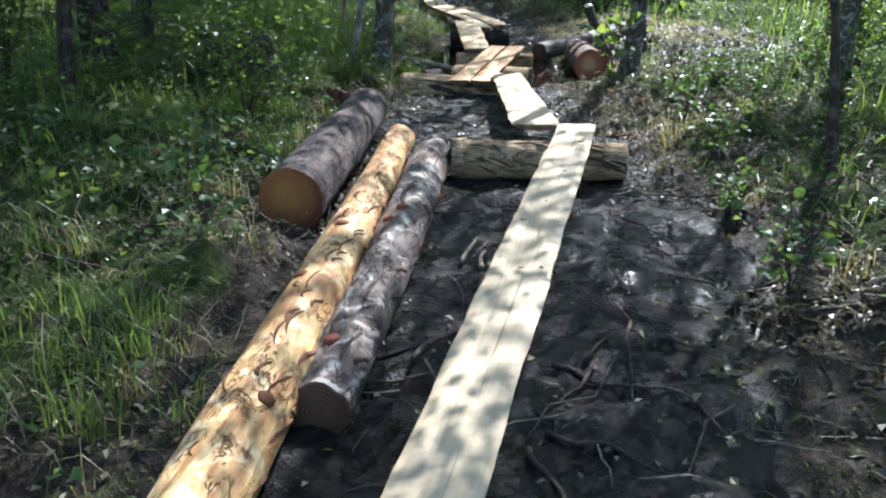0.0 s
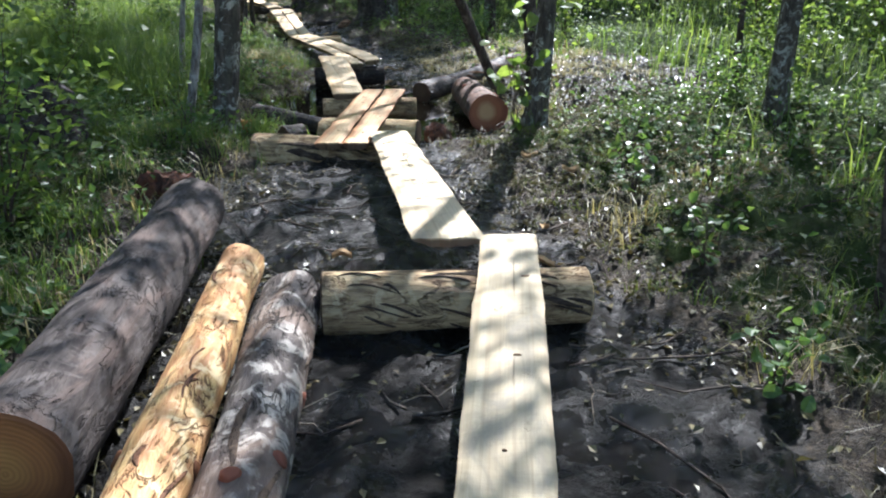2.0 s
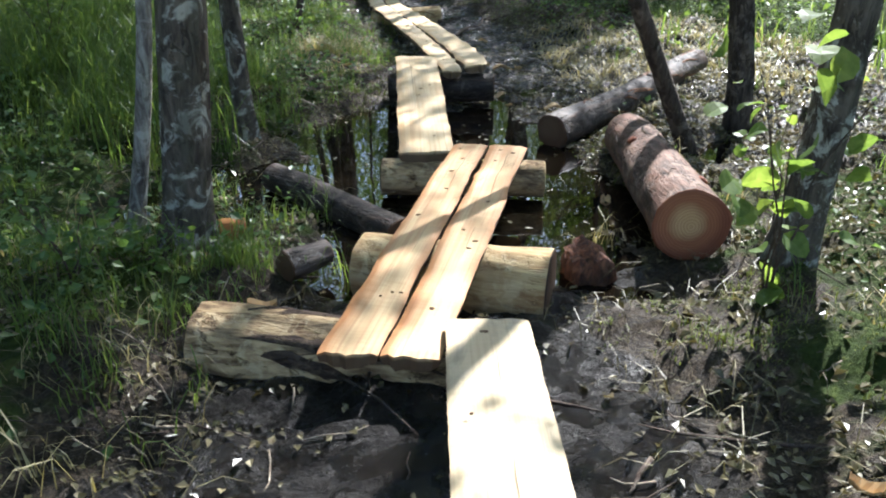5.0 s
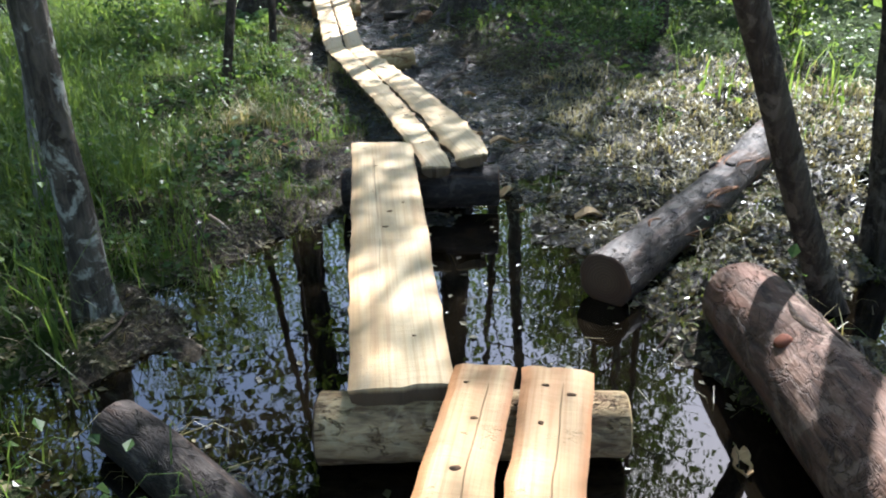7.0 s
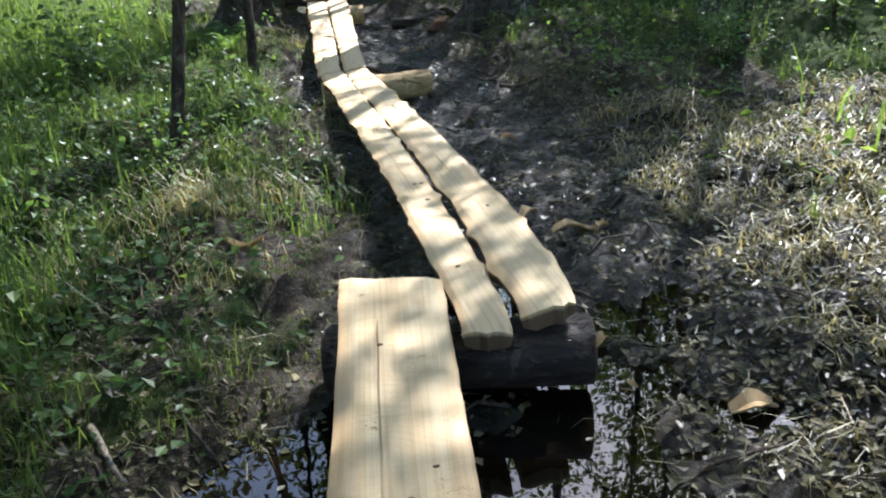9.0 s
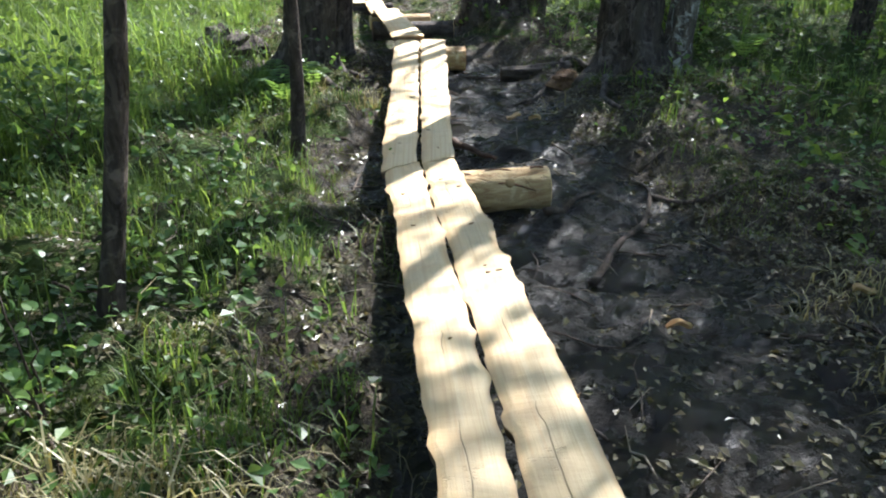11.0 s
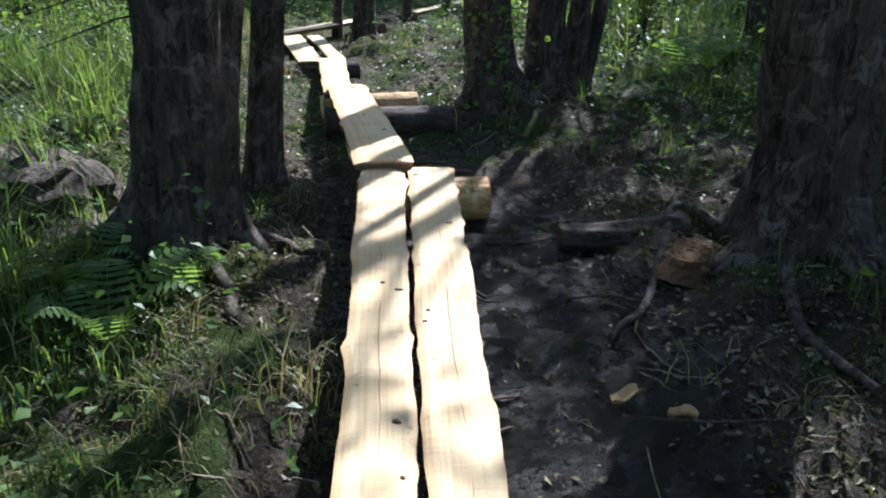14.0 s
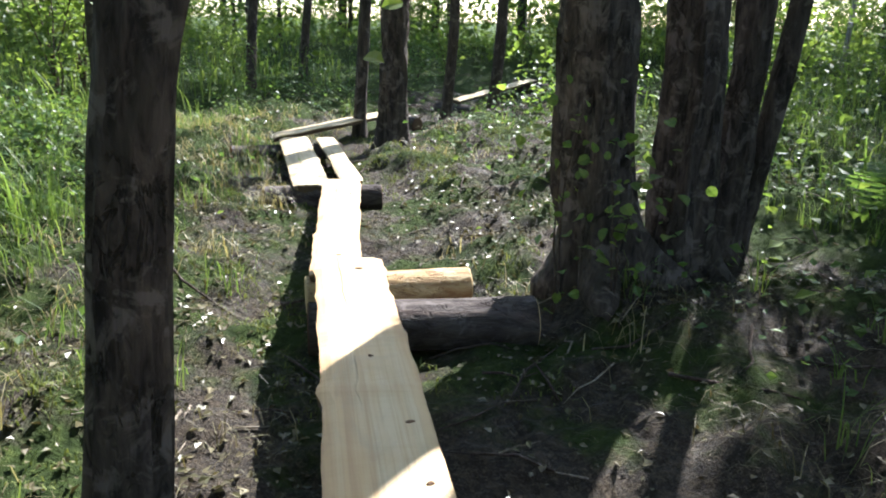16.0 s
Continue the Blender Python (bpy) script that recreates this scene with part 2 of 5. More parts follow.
M_CROWN = leaf_mat("crown_leaves", (0.045, 0.085, 0.022), (0.07, 0.12, 0.03), (0.12, 0.16, 0.045), 0.4)
M_HERB = leaf_mat("herb_leaves", (0.025, 0.070, 0.022), (0.05, 0.115, 0.032), (0.12, 0.18, 0.05), 0.4, 0.4)
M_FERN = leaf_mat("fern_fronds", (0.045, 0.105, 0.030), (0.075, 0.15, 0.04), (0.12, 0.20, 0.06), 0.5)
M_NEEDLE = leaf_mat("spruce_needles", (0.020, 0.045, 0.016), (0.035, 0.07, 0.022), (0.07, 0.11, 0.035), 0.25)
M_STRAW = leaf_mat("flattened_straw", (0.035, 0.026, 0.014), (0.095, 0.07, 0.038), (0.26, 0.205, 0.12), 0.15, 0.5)
M_LITTER = leaf_mat("fallen_leaves", (0.035, 0.024, 0.015), (0.085, 0.060, 0.037), (0.22, 0.175, 0.11), 0.10, 0.36)
M_WETLEAF = leaf_mat("wet_trodden_leaves", (0.03, 0.022, 0.014), (0.10, 0.08, 0.055), (0.42, 0.37, 0.28), 0.05, 0.2, 0.7)
M_CHIP = leaf_mat("bark_chips", (0.42, 0.22, 0.10), (0.52, 0.32, 0.16), (0.58, 0.42, 0.24), 0.05, 0.7)
M_MOSSCLUMP = leaf_mat("moss", (0.05, 0.07, 0.015), (0.09, 0.115, 0.025), (0.15, 0.17, 0.04), 0.25, 0.8)


def ground_mat():
    k = Mat("bog_ground")
    v = k.coords()
    mud, moss = k.attr("mud"), k.attr("moss")
    n1, n2, n3 = k.noise(v, 2.2, 5, 0.6), k.noise(v, 14.0, 6, 0.72, 0.7), k.noise(v, 55.0, 5, 0.75, 1.2)
    n4 = k.noise(v, 7.0, 6, 0.7, 0.8)
    soil = k.ramp(n2, (0.32, (0.011, 0.008, 0.0055)), (0.5, (0.032, 0.023, 0.0145)), (0.66, (0.080, 0.058, 0.036)), (0.78, (0.19, 0.145, 0.09)))
    green = k.ramp(n2, (0.3, (0.018, 0.030, 0.010)), (0.55, (0.050, 0.075, 0.020)), (0.75, (0.11, 0.14, 0.035)))
    wet = k.ramp(n4, (0.35, (0.006, 0.0048, 0.004)), (0.6, (0.0145, 0.0115, 0.009)), (0.8, (0.04, 0.031, 0.024)))
    soil = k.mix(k.ramp(n3, (0.5, (0, 0, 0)), (0.66, (1, 1, 1))), soil, k.mix(n1, (0.06, 0.045, 0.028), (0.22, 0.17, 0.11)))
    fm = k.ramp(k.math("ADD", moss, k.math("MULTIPLY", k.math("SUBTRACT", n1, 0.5), 1.6)), (0.4, (0, 0, 0)), (0.6, (1, 1, 1)))
    fw = k.ramp(k.math("ADD", mud, k.math("MULTIPLY", k.math("SUBTRACT", n1, 0.5), 0.9)), (0.4, (0, 0, 0)), (0.6, (1, 1, 1)))
    c = k.mix(fw, k.mix(fm, soil, green), wet)
    pool = k.ramp(k.noise(v, 3.8, 6, 0.7), (0.42, (0.6, 0.6, 0.6)), (0.54, (0.16, 0.16, 0.16)))
    r = k.mix(fw, k.mix(fm, k.ramp(n4, (0.45, (0.95, 0.95, 0.95)), (0.66, (0.5, 0.5, 0.5))), (0.95, 0.95, 0.95)), pool)
    h = k.math("ADD", k.math("ADD", k.math("MULTIPLY", n2, 1.0), k.math("MULTIPLY", n3, 0.55)), k.math("MULTIPLY", n4, 1.3))
    k.bump(h, 1.0, 0.075)
    k.put(k.b.inputs["Specular IOR Level"], k.mix(fw, k.mix(fm, (0.32, 0.32, 0.32), (0.12, 0.12, 0.12)), k.ramp(pool, (0.22, (0.85, 0.85, 0.85)), (0.6, (0.2, 0.2, 0.2)))))
    k.put(k.b.inputs["Base Color"], c)
    k.put(k.b.inputs["Roughness"], r)
    return k.m


def water_mat():
    k = Mat("bog_water")
    v = k.coords()
    scum = k.ramp(k.noise(v, 5.0, 5, 0.65, 0.6), (0.64, (0, 0, 0)), (0.74, (1, 1, 1)))
    c = k.mix(k.math("MULTIPLY", scum, 0.5), (0.004, 0.003, 0.0018), (0.05, 0.038, 0.02))
    k.bump(k.noise(v, 6.0, 2), 0.06, 0.01)
    m = k.finish(c, 0.03, 0.5)
    k.put(k.b.inputs["Roughness"], k.math("ADD", k.math("MULTIPLY", scum, 0.2), 0.015))
    return m


M_GROUND, M_WATER = ground_mat(), water_mat()


# ---- building helpers ----
rng = np.random.default_rng(7)


def lattice(ix, iy, seed):
    h = (ix.astype(np.int64) * 374761393 + iy.astype(np.int64) * 668265263 + seed * 144269) & 0x7FFFFFFF
    h = ((h ^ (h >> 13)) * 1274126177) & 0x7FFFFFFF
    return ((h ^ (h >> 16)) & 0xFFFF) / 65535.0


def value_noise(x, y, seed=0):
    ix, iy = np.floor(x), np.floor(y)
    fx, fy = x - ix, y - iy
    fx, fy = fx * fx * (3 - 2 * fx), fy * fy * (3 - 2 * fy)
    a, b = lattice(ix, iy, seed), lattice(ix + 1, iy, seed)
    c, d = lattice(ix, iy + 1, seed), lattice(ix + 1, iy + 1, seed)
    return (a * (1 - fx) + b * fx) * (1 - fy) + (c * (1 - fx) + d * fx) * fy - 0.5


def fbm(x, y, seed=0, octaves=4):
    return sum(value_noise(x * 2 ** i, y * 2 ** i, seed + i) * 0.55 ** i for i in range(octaves))


def step(a, b, x):
    t = np.clip((x - a) / (b - a), 0, 1)
    return t * t * (3 - 2 * t)


# the line of the boardwalk, and the level of the mud beside it
LINE_Y = (-8, 0, 1.5, 5, 8, 10, 12.5, 15, 17.2, 20.8, 22.6, 25, 26.4, 28.5, 33.6, 60)
LINE_X = (-0.4, 0, 0.1, 0.6, 0.5, 0.55, 0.6, 0.3, -0.1, -0.6, -1.2, -1.9, -2.5, -2.2, -0.7, 6)
MUD_Y = (-8, 0, 5, 7, 8.6, 9.3, 9.8, 11.6, 12.8, 15, 18, 20, 21.5, 24, 28, 60)
MUD_Z = (-0.02, -0.08, -0.11, -0.15, -0.22, -0.31, -0.36, -0.36, -0.27, -0.27, -0.25, -0.16, -0.03, 0.06, 0.12, 0.3)
LEFT_Y, LEFT_W = (-8, 0, 4, 7, 8.5, 9, 10, 10.7, 12.0, 12.7, 13.5, 15, 20, 24, 60), (0.5, 0.6, 0.95, 0.95, 0.85, 0.35, 0.4, 0.85, 0.9, 0.6, 0.5, 0.3, 0.25, 0.3, 0.3)
RIGHT_Y, RIGHT_W = (-8, 0, 3, 6, 8.5, 9.3, 10.2, 11.0, 12.2, 14, 16, 19, 22, 24, 60), (0.8, 0.95, 0.95, 0.85, 0.5, 0.85, 1.0, 0.72, 0.5, 1.7, 1.4, 1.1, 0.7, 0.4, 0.3)
WATER_Z = -0.275


def line_d(x, y):
    """Metres to the right of the boardwalk's line; the line ends in the wood."""
    return np.where(y > 37, 12.0, x - np.interp(y, LINE_Y, LINE_X))


def ground_z(x, y):
    x, y = np.asarray(x, float), np.asarray(y, float)
    d = line_d(x, y)
    lw, rw = np.interp(y, LEFT_Y, LEFT_W), np.interp(y, RIGHT_Y, RIGHT_W)
    wob = fbm(x * 0.9, y * 0.9, 3) * 0.5
    out = np.where(d < 0, -d - lw, d - rw) + wob
    near = np.interp(y, MUD_Y, MUD_Z)
    rise = 0.13 * step(-0.1, 0.7, out) + 0.09 * step(0.8, 5, out)
    hum = fbm(x * 1.7, y * 1.7, 11) * (0.03 + 0.14 * step(0, 0.8, out)) + fbm(x * 5, y * 5, 21, 4) * (0.075 + 0.02 * step(0, 0.6, out)) * (1 - step(8, 20, np.abs(x)))
    far = fbm(x * 0.07, y * 0.07, 31, 2) * 1.2 * step(12, 60, np.hypot(x, y - 14))
    return near + rise + hum + far


def wet_patch(x, y):
    """The trampled wet hollow beyond the fallen log."""
    return 1 - step(1.5, 2.9, np.hypot((x - 2.9) * 0.9, (y - 13.3) * 0.75) + fbm(x * 0.8, y * 0.8, 15) * 0.6)


def ground_kind(x, y):
    """How muddy and how mossy the ground is."""
    d = line_d(x, y)
    lw, rw = np.interp(y, LEFT_Y, LEFT_W), np.interp(y, RIGHT_Y, RIGHT_W)
    out = np.where(d < 0, -d - lw, d - rw) + fbm(x * 0.9, y * 0.9, 3) * 0.5
    mud = 1 - step(-0.15, 0.35, out)
    mud = np.maximum(mud, 0.55 * wet_patch(x, y))
    mud = mud * (1 - 0.75 * step(19.8, 22, y))
    moss = step(0.0, 0.7, out) * (0.62 + 0.45 * step(1.0, 3.0, out))
    moss = moss * np.where((d > 0) & (y > 16.5), 0.6 + 0.4 * step(1.5, 3, out), 1.0)
    moss = np.maximum(moss, 0.5 * step(20.5, 22.5, y))
    moss = np.maximum(moss, step(2.5, 5, np.abs(d)))
    moss = moss * (1 - 0.75 * wet_patch(x, y))
    return mud, moss, out


def mesh_of(name, verts, faces, material, smooth=True):
    me = bpy.data.meshes.new(name)
    me.from_pydata(verts.tolist() if hasattr(verts, "tolist") else verts, [], faces.tolist() if hasattr(faces, "tolist") else faces)
    me.materials.append(material)
    if smooth:
        me.polygons.foreach_set("use_smooth", np.ones(len(me.polygons), bool))
    return me


def thing(name, label, category, group="", kind="", at=None):
    ob = new(name)
    ob.empty_display_size = 0.1
    if at is not None:
        ob.matrix_world = at
    return tagged(ob, label, category, group, kind)


def part(name, me, parent, label="", m=None):
    ob = new(name, me)
    ob.parent = parent
    if m is not None:
        ob.matrix_local = m
    return tagged(ob, label)


def tube(points, radii, seg=10, rough=0.0, caps=True, seed=0, flare=None, furrow=0.0):
    """A bent tapered tube through points: verts and faces."""
    P, R = np.asarray(points, float), np.asarray(radii, float)
    T = np.gradient(P, axis=0)
    T /= np.linalg.norm(T, axis=1)[:, None] + 1e-9
    ref = np.array((1.0, 0, 0)) if abs(T[0][0]) < 0.8 else np.array((0, 1.0, 0))
    U = np.cross(T, ref)
    U /= np.linalg.norm(U, axis=1)[:, None] + 1e-9
    V = np.cross(T, U)
    a = np.linspace(0, 2 * np.pi, seg, endpoint=False)
    rr = np.repeat(R[:, None], seg, 1)
    if rough:
        along = np.cumsum(np.r_[0, np.linalg.norm(np.diff(P, axis=0), axis=1)])
        A, L = np.meshgrid(a, along)
        w = fbm(np.cos(A) * 1.6 + 7.3 * seed, L * 2.2 + np.sin(A) * 1.6, 40 + seed, 3)
        rr = rr * (1 + rough * 2 * w)
    if furrow:
        along = np.cumsum(np.r_[0, np.linalg.norm(np.diff(P, axis=0), axis=1)])
        A, L = np.meshgrid(a, along)
        wave = A * 2.1 + 0.5 * np.sin(L * 2.3 + seed)
        rr = rr * (1 + furrow * (np.abs(fbm(np.cos(A) * 5 + 3 * seed, np.sin(A) * 5 + L * 1.1 + 0.1 * wave, 44, 3)) * 2 - 0.4))
    if flare is not None:
        rr = rr * (1 + flare[:, None] * (0.55 + 0.45 * np.cos(a * 5 + seed))[None])
    verts = P[:, None] + rr[..., None] * (np.cos(a)[None, :, None] * U[:, None] + np.sin(a)[None, :, None] * V[:, None])
    verts = verts.reshape(-1, 3)
    n = len(P)
    i, j = np.meshgrid(np.arange(n - 1), np.arange(seg), indexing="ij")
    q = np.stack([i * seg + j, i * seg + (j + 1) % seg, (i + 1) * seg + (j + 1) % seg, (i + 1) * seg + j], -1).reshape(-1, 4).tolist()
    if caps:
        q.append(list(range(seg))[::-1])
        q.append(list(range((n - 1) * seg, n * seg)))
    return verts, q


def join(pieces):
    """Several (verts, faces) as one."""
    vs, fs, o = [], [], 0
    for v, f in pieces:
        vs.append(np.asarray(v, float))
        fs += [[k + o for k in face] for face in f]
        o += len(v)
    return np.concatenate(vs), fs


def leaf_cloud(pos, size, normal=None, aspect=0.62, droop=0.2, gen=rng):
    """Pointed leaves, four corners folded along the midrib: verts and faces."""
    n = len(pos)
    nrm = gen.normal(size=(n, 3)) if normal is None else normal + gen.normal(size=(n, 3)) * 0.45
    nrm /= np.linalg.norm(nrm, axis=1)[:, None]
    t = np.cross(nrm, gen.normal(size=(n, 3)))
    t /= np.linalg.norm(t, axis=1)[:, None]
    b = np.cross(nrm, t)
    s = np.broadcast_to(np.asarray(size, float), (n,))[:, None]
    v = np.stack([pos - t * s * 0.5, pos + b * s * aspect * 0.5 + nrm * s * droop * 0.5 - t * s * 0.05,
                  pos + t * s * 0.5 - nrm * s * droop * 0.3, pos - b * s * aspect * 0.5 + nrm * s * droop * 0.5 - t * s * 0.05], 1).reshape(-1, 3)
    k = np.arange(n)[:, None] * 4
    return v, np.concatenate([k + np.array((0, 1, 2)), k + np.array((0, 2, 3))])


def round_leaves(pos, size, normal, gen=rng):
    """Broad rounded leaves with a folded midrib and a drooping tip: verts and faces."""
    out = []
    a = np.array((0.0, 0.45, 1.0, 1.6, 2.3, np.pi, -2.3, -1.6, -1.0, -0.45))
    r = np.array((1.12, 0.98, 0.94, 0.9, 0.82, 0.72, 0.82, 0.9, 0.94, 0.98))
    for p, nn, s in zip(pos, normal, np.broadcast_to(size, (len(pos),))):
        n = nn + gen.normal(size=3) * 0.5
        n /= np.linalg.norm(n)
        t = np.cross(n, gen.normal(size=3))
        t /= np.linalg.norm(t)
        b = np.cross(n, t)
        q = r * s * 0.5 * gen.uniform(0.93, 1.07, 10)
        u, w = np.cos(a) * q, np.sin(a) * q * 0.86
        ring = p + np.outer(u, t) + np.outer(w, b) + np.outer(np.abs(w) * 0.28 - np.maximum(u, 0) ** 2 / s * 0.5, n)
        tip = np.array([p - t * s * 0.12, p + t * s * 0.2])
        f = [(i, i + 1, 11) for i in range(2)] + [(2, 3, 10, 11), (3, 4, 10), (4, 5, 10), (5, 6, 10), (6, 7, 10), (7, 8, 11, 10), (8, 9, 11), (9, 0, 11)]
        out.append((np.concatenate([ring, tip]), f))
    return join(out)


def blades(base, height, width, lean, gen=rng):
    """Curved grass blades of three pieces each: verts and faces."""
    n = len(base)
    a = gen.uniform(0, 2 * np.pi, n)
    d = np.stack([np.cos(a), np.sin(a), np.zeros(n)], 1)
    s = np.stack([-np.sin(a), np.cos(a), np.zeros(n)], 1)
    h, w, l = height[:, None], width[:, None], lean[:, None]
    up = np.array((0, 0, 1.0))
    p1 = base + up * h * 0.45 + d * h * l * 0.18
    p2 = base + up * h * (0.85 - 0.25 * l) + d * h * l * 0.6
    p3 = base + up * h * (1.0 - 0.75 * l) + d * h * l * 1.15
    v = np.stack([base - s * w, base + s * w, p1 - s * w * 0.8, p1 + s * w * 0.8, p2 - s * w * 0.5, p2 + s * w * 0.5, p3], 1).reshape(-1, 3)
    k = np.arange(n)[:, None] * 7
    return v, np.concatenate([k + np.array(x) for x in ((0, 1, 3), (0, 3, 2), (2, 3, 5), (2, 5, 4), (4, 5, 6))])


# ---- ground and water ----
def build_ground():
    gx = np.concatenate([-6 - np.geomspace(0.1, 500, 44)[::-1], np.arange(-6, 6.001, 0.05), 6 + np.geomspace(0.1, 500, 44)])
    gy = np.concatenate([-3 - np.geomspace(0.1, 500, 40)[::-1], np.arange(-3, 31.001, 0.05), 31 + np.geomspace(0.1, 500, 44)])
    X, Y = np.meshgrid(gx, gy)
    Z = ground_z(X, Y)
    nx, ny = len(gx), len(gy)
    i, j = np.meshgrid(np.arange(ny - 1), np.arange(nx - 1), indexing="ij")
    q = np.stack([i * nx + j, i * nx + j + 1, (i + 1) * nx + j + 1, (i + 1) * nx + j], -1).reshape(-1, 4)
    me = mesh_of("ground", np.stack([X, Y, Z], -1).reshape(-1, 3), q, M_GROUND)
    mud, moss, _ = ground_kind(X, Y)
    for nm, val in (("mud", mud), ("moss", moss)):
        me.attributes.new(nm, "FLOAT", "POINT").data.foreach_set("value", val.reshape(-1).astype(np.float32))
    tagged(new("ground", me), "dark wet mud between mossy, leaf-strewn banks", "ground", kind="structure")


build_ground()
wv = [(-2.6, 8.4, WATER_Z), (2.9, 8.4, WATER_Z), (2.9, 13.4, WATER_Z), (-2.6, 13.4, WATER_Z)]
tagged(new("water", mesh_of("water", wv, [(0, 1, 2, 3)], M_WATER)), "still dark bog water reflecting the trees", "water", kind="structure")


# ---- planks ----
def plank(nl, nr, fl, fr, thick, material, label, seed=0, wave=0.012, sag=0.0, bow=0.0, category="plank", bulge=0.004, ragged=0.006, knots=0, every=0.45):
    """A hewn plank from its two near and two far top corners. bulge: how far the branch whorls stand out of its edges."""
    nl, nr, fl, fr = (Vector(p) for p in (nl, nr, fl, fr))
    a, b = (nl + nr) / 2, (fl + fr) / 2
    length = (b - a).length
    yax = (b - a).normalized()
    xax = ((nr - nl) + (fr - fl)).normalized()
    xax = (xax - yax * xax.dot(yax)).normalized()
    zax = xax.cross(yax)
    m = Matrix((xax, yax, zax)).transposed().to_4x4()
    m.translation = a
    inv = m.inverted()
    c = [inv @ p for p in (nl, nr, fl, fr)]
    n, w = max(20, int(length / 0.035)), 9
    t = np.linspace(0, 1, n)
    g = np.random.default_rng(seed + 100)
    whorl = np.cumsum(g.uniform(0.65, 1.35, int(length / every) + 1) * every)
    whorl = whorl[whorl < length - 0.1]
    out_l, out_r, ridge, skew = (g.uniform(lo, 1, len(whorl)) for lo in (-0.2, -0.2, 0.2, -1))

    def hump(y, wide):
        return np.exp(-((y[..., None] - whorl) / wide) ** 2)

    s = t * length
    le = c[0].x * (1 - t) + c[2].x * t + wave * 0.85 * fbm(s * 3.0 + 3.1 * seed, t * 0 + seed, 50, 4) - bulge * (hump(s, 0.04) * out_l).sum(1)
    re = c[1].x * (1 - t) + c[3].x * t + wave * 0.85 * fbm(s * 3.0 + 5.7 * seed, t * 0 + seed + 9, 51, 4) + bulge * (hump(s, 0.04) * out_r).sum(1)
    off = bow * np.sin(np.pi * t ** 0.6)
    le, re = le + off, re + off * 1.25
    ly, ry = c[0].y * (1 - t) + c[2].y * t, c[1].y * (1 - t) + c[3].y * t
    cols = np.linspace(0, 1, w)
    edge = np.abs(cols - 0.5) * 2
    X = le[:, None] + (re - le)[:, None] * cols
    Y = ly[:, None] + (ry - ly)[:, None] * cols
    for row, end in ((0, s), (n - 1, length - s)):
        Y = Y + (g.normal(size=w) * (ragged if row == 0 else 0.003))[None] * np.clip(1 - end / 0.16, 0, 1)[:, None]
    ends = np.minimum(s, length - s)
    low = sag * 4 * t * (1 - t)

    def top_z(x, y):
        return 0.010 * fbm(x * 4 + seed, y * 3.0, 60, 3) + min(bulge, 0.012) * 0.7 * (hump(y + 0.25 * x * skew.mean(), 0.05) * ridge).sum(-1)

    Z = top_z(X, Y) - low[:, None] - 0.008 * step(0.7, 1.0, edge)[None] - 0.006 * (1 - step(0.0, 0.05, ends))[:, None]
    XB = le[:, None] + 0.008 + (re - le - 0.016)[:, None] * cols
    ZB = -thick - low[:, None] + 0.022 * step(0.5, 1, edge)[None] + 0 * X
    v = np.concatenate([np.stack([X, Y, Z], -1).reshape(-1, 3), np.stack([XB, Y, ZB], -1).reshape(-1, 3)])
    o = n * w
    f = []
    for k in range(n - 1):
        for j in range(w - 1):
            p = k * w + j
            f.append((p, p + 1, p + w + 1, p + w))
            f.append((o + p, o + p + w, o + p + w + 1, o + p + 1))
        p = k * w
        f.append((p, p + w, o + p + w, o + p))
        p += w - 1
        f.append((p, o + p, o + p + w, p + w))
    for j in range(w - 1):
        f.append((j, o + j, o + j + 1, j + 1))
        p = (n - 1) * w + j
        f.append((p, p + 1, o + p + 1, o + p))
    me = mesh_of("plank", v, f, material, False)
    mark = (hump(Y, 0.035) * ridge).sum(-1) * min(1.0, bulge / 0.012)
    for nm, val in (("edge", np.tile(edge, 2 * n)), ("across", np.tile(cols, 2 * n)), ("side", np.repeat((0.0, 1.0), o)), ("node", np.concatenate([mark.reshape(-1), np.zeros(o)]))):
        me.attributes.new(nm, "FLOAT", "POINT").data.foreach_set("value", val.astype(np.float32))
    ob = new("plank", me)
    ob.matrix_world = m
    tagged(ob, label, category, "boardwalk planks")
    for _ in range(knots):
        row, u = int(g.uniform(0.04, 0.96) * n), g.uniform(0.14, 0.86)
        x, y = le[row] + (re[row] - le[row]) * u, ly[row] + (ry[row] - ly[row]) * u
        r, ang = g.uniform(0.005, 0.011), np.linspace(0, 2 * np.pi, 12, endpoint=False)
        wob = 1 + 0.18 * np.sin(ang * 2 + g.uniform(0, 6)) + 0.1 * np.sin(ang * 3 + g.uniform(0, 6))
        z = float(top_z(np.array(x), np.array(y))) - low[row]
        ring = [np.stack([x + np.cos(ang) * r * q * wob * 1.5, y + np.sin(ang) * r * q * wob, 0 * ang + z + dz], 1) for q, dz in ((1.0, -0.004), (0.85, 0.0025))]
        kv = np.concatenate(ring + [np.array([(x, y, z + 0.0035)])])
        kf = [(i, (i + 1) % 12, 12 + (i + 1) % 12, 12 + i) for i in range(12)] + [(12 + i, 12 + (i + 1) % 12, 24) for i in range(12)]
        part("knot", mesh_of("knot", kv, kf, M_KNOT), ob, "dark branch knot")
    return ob


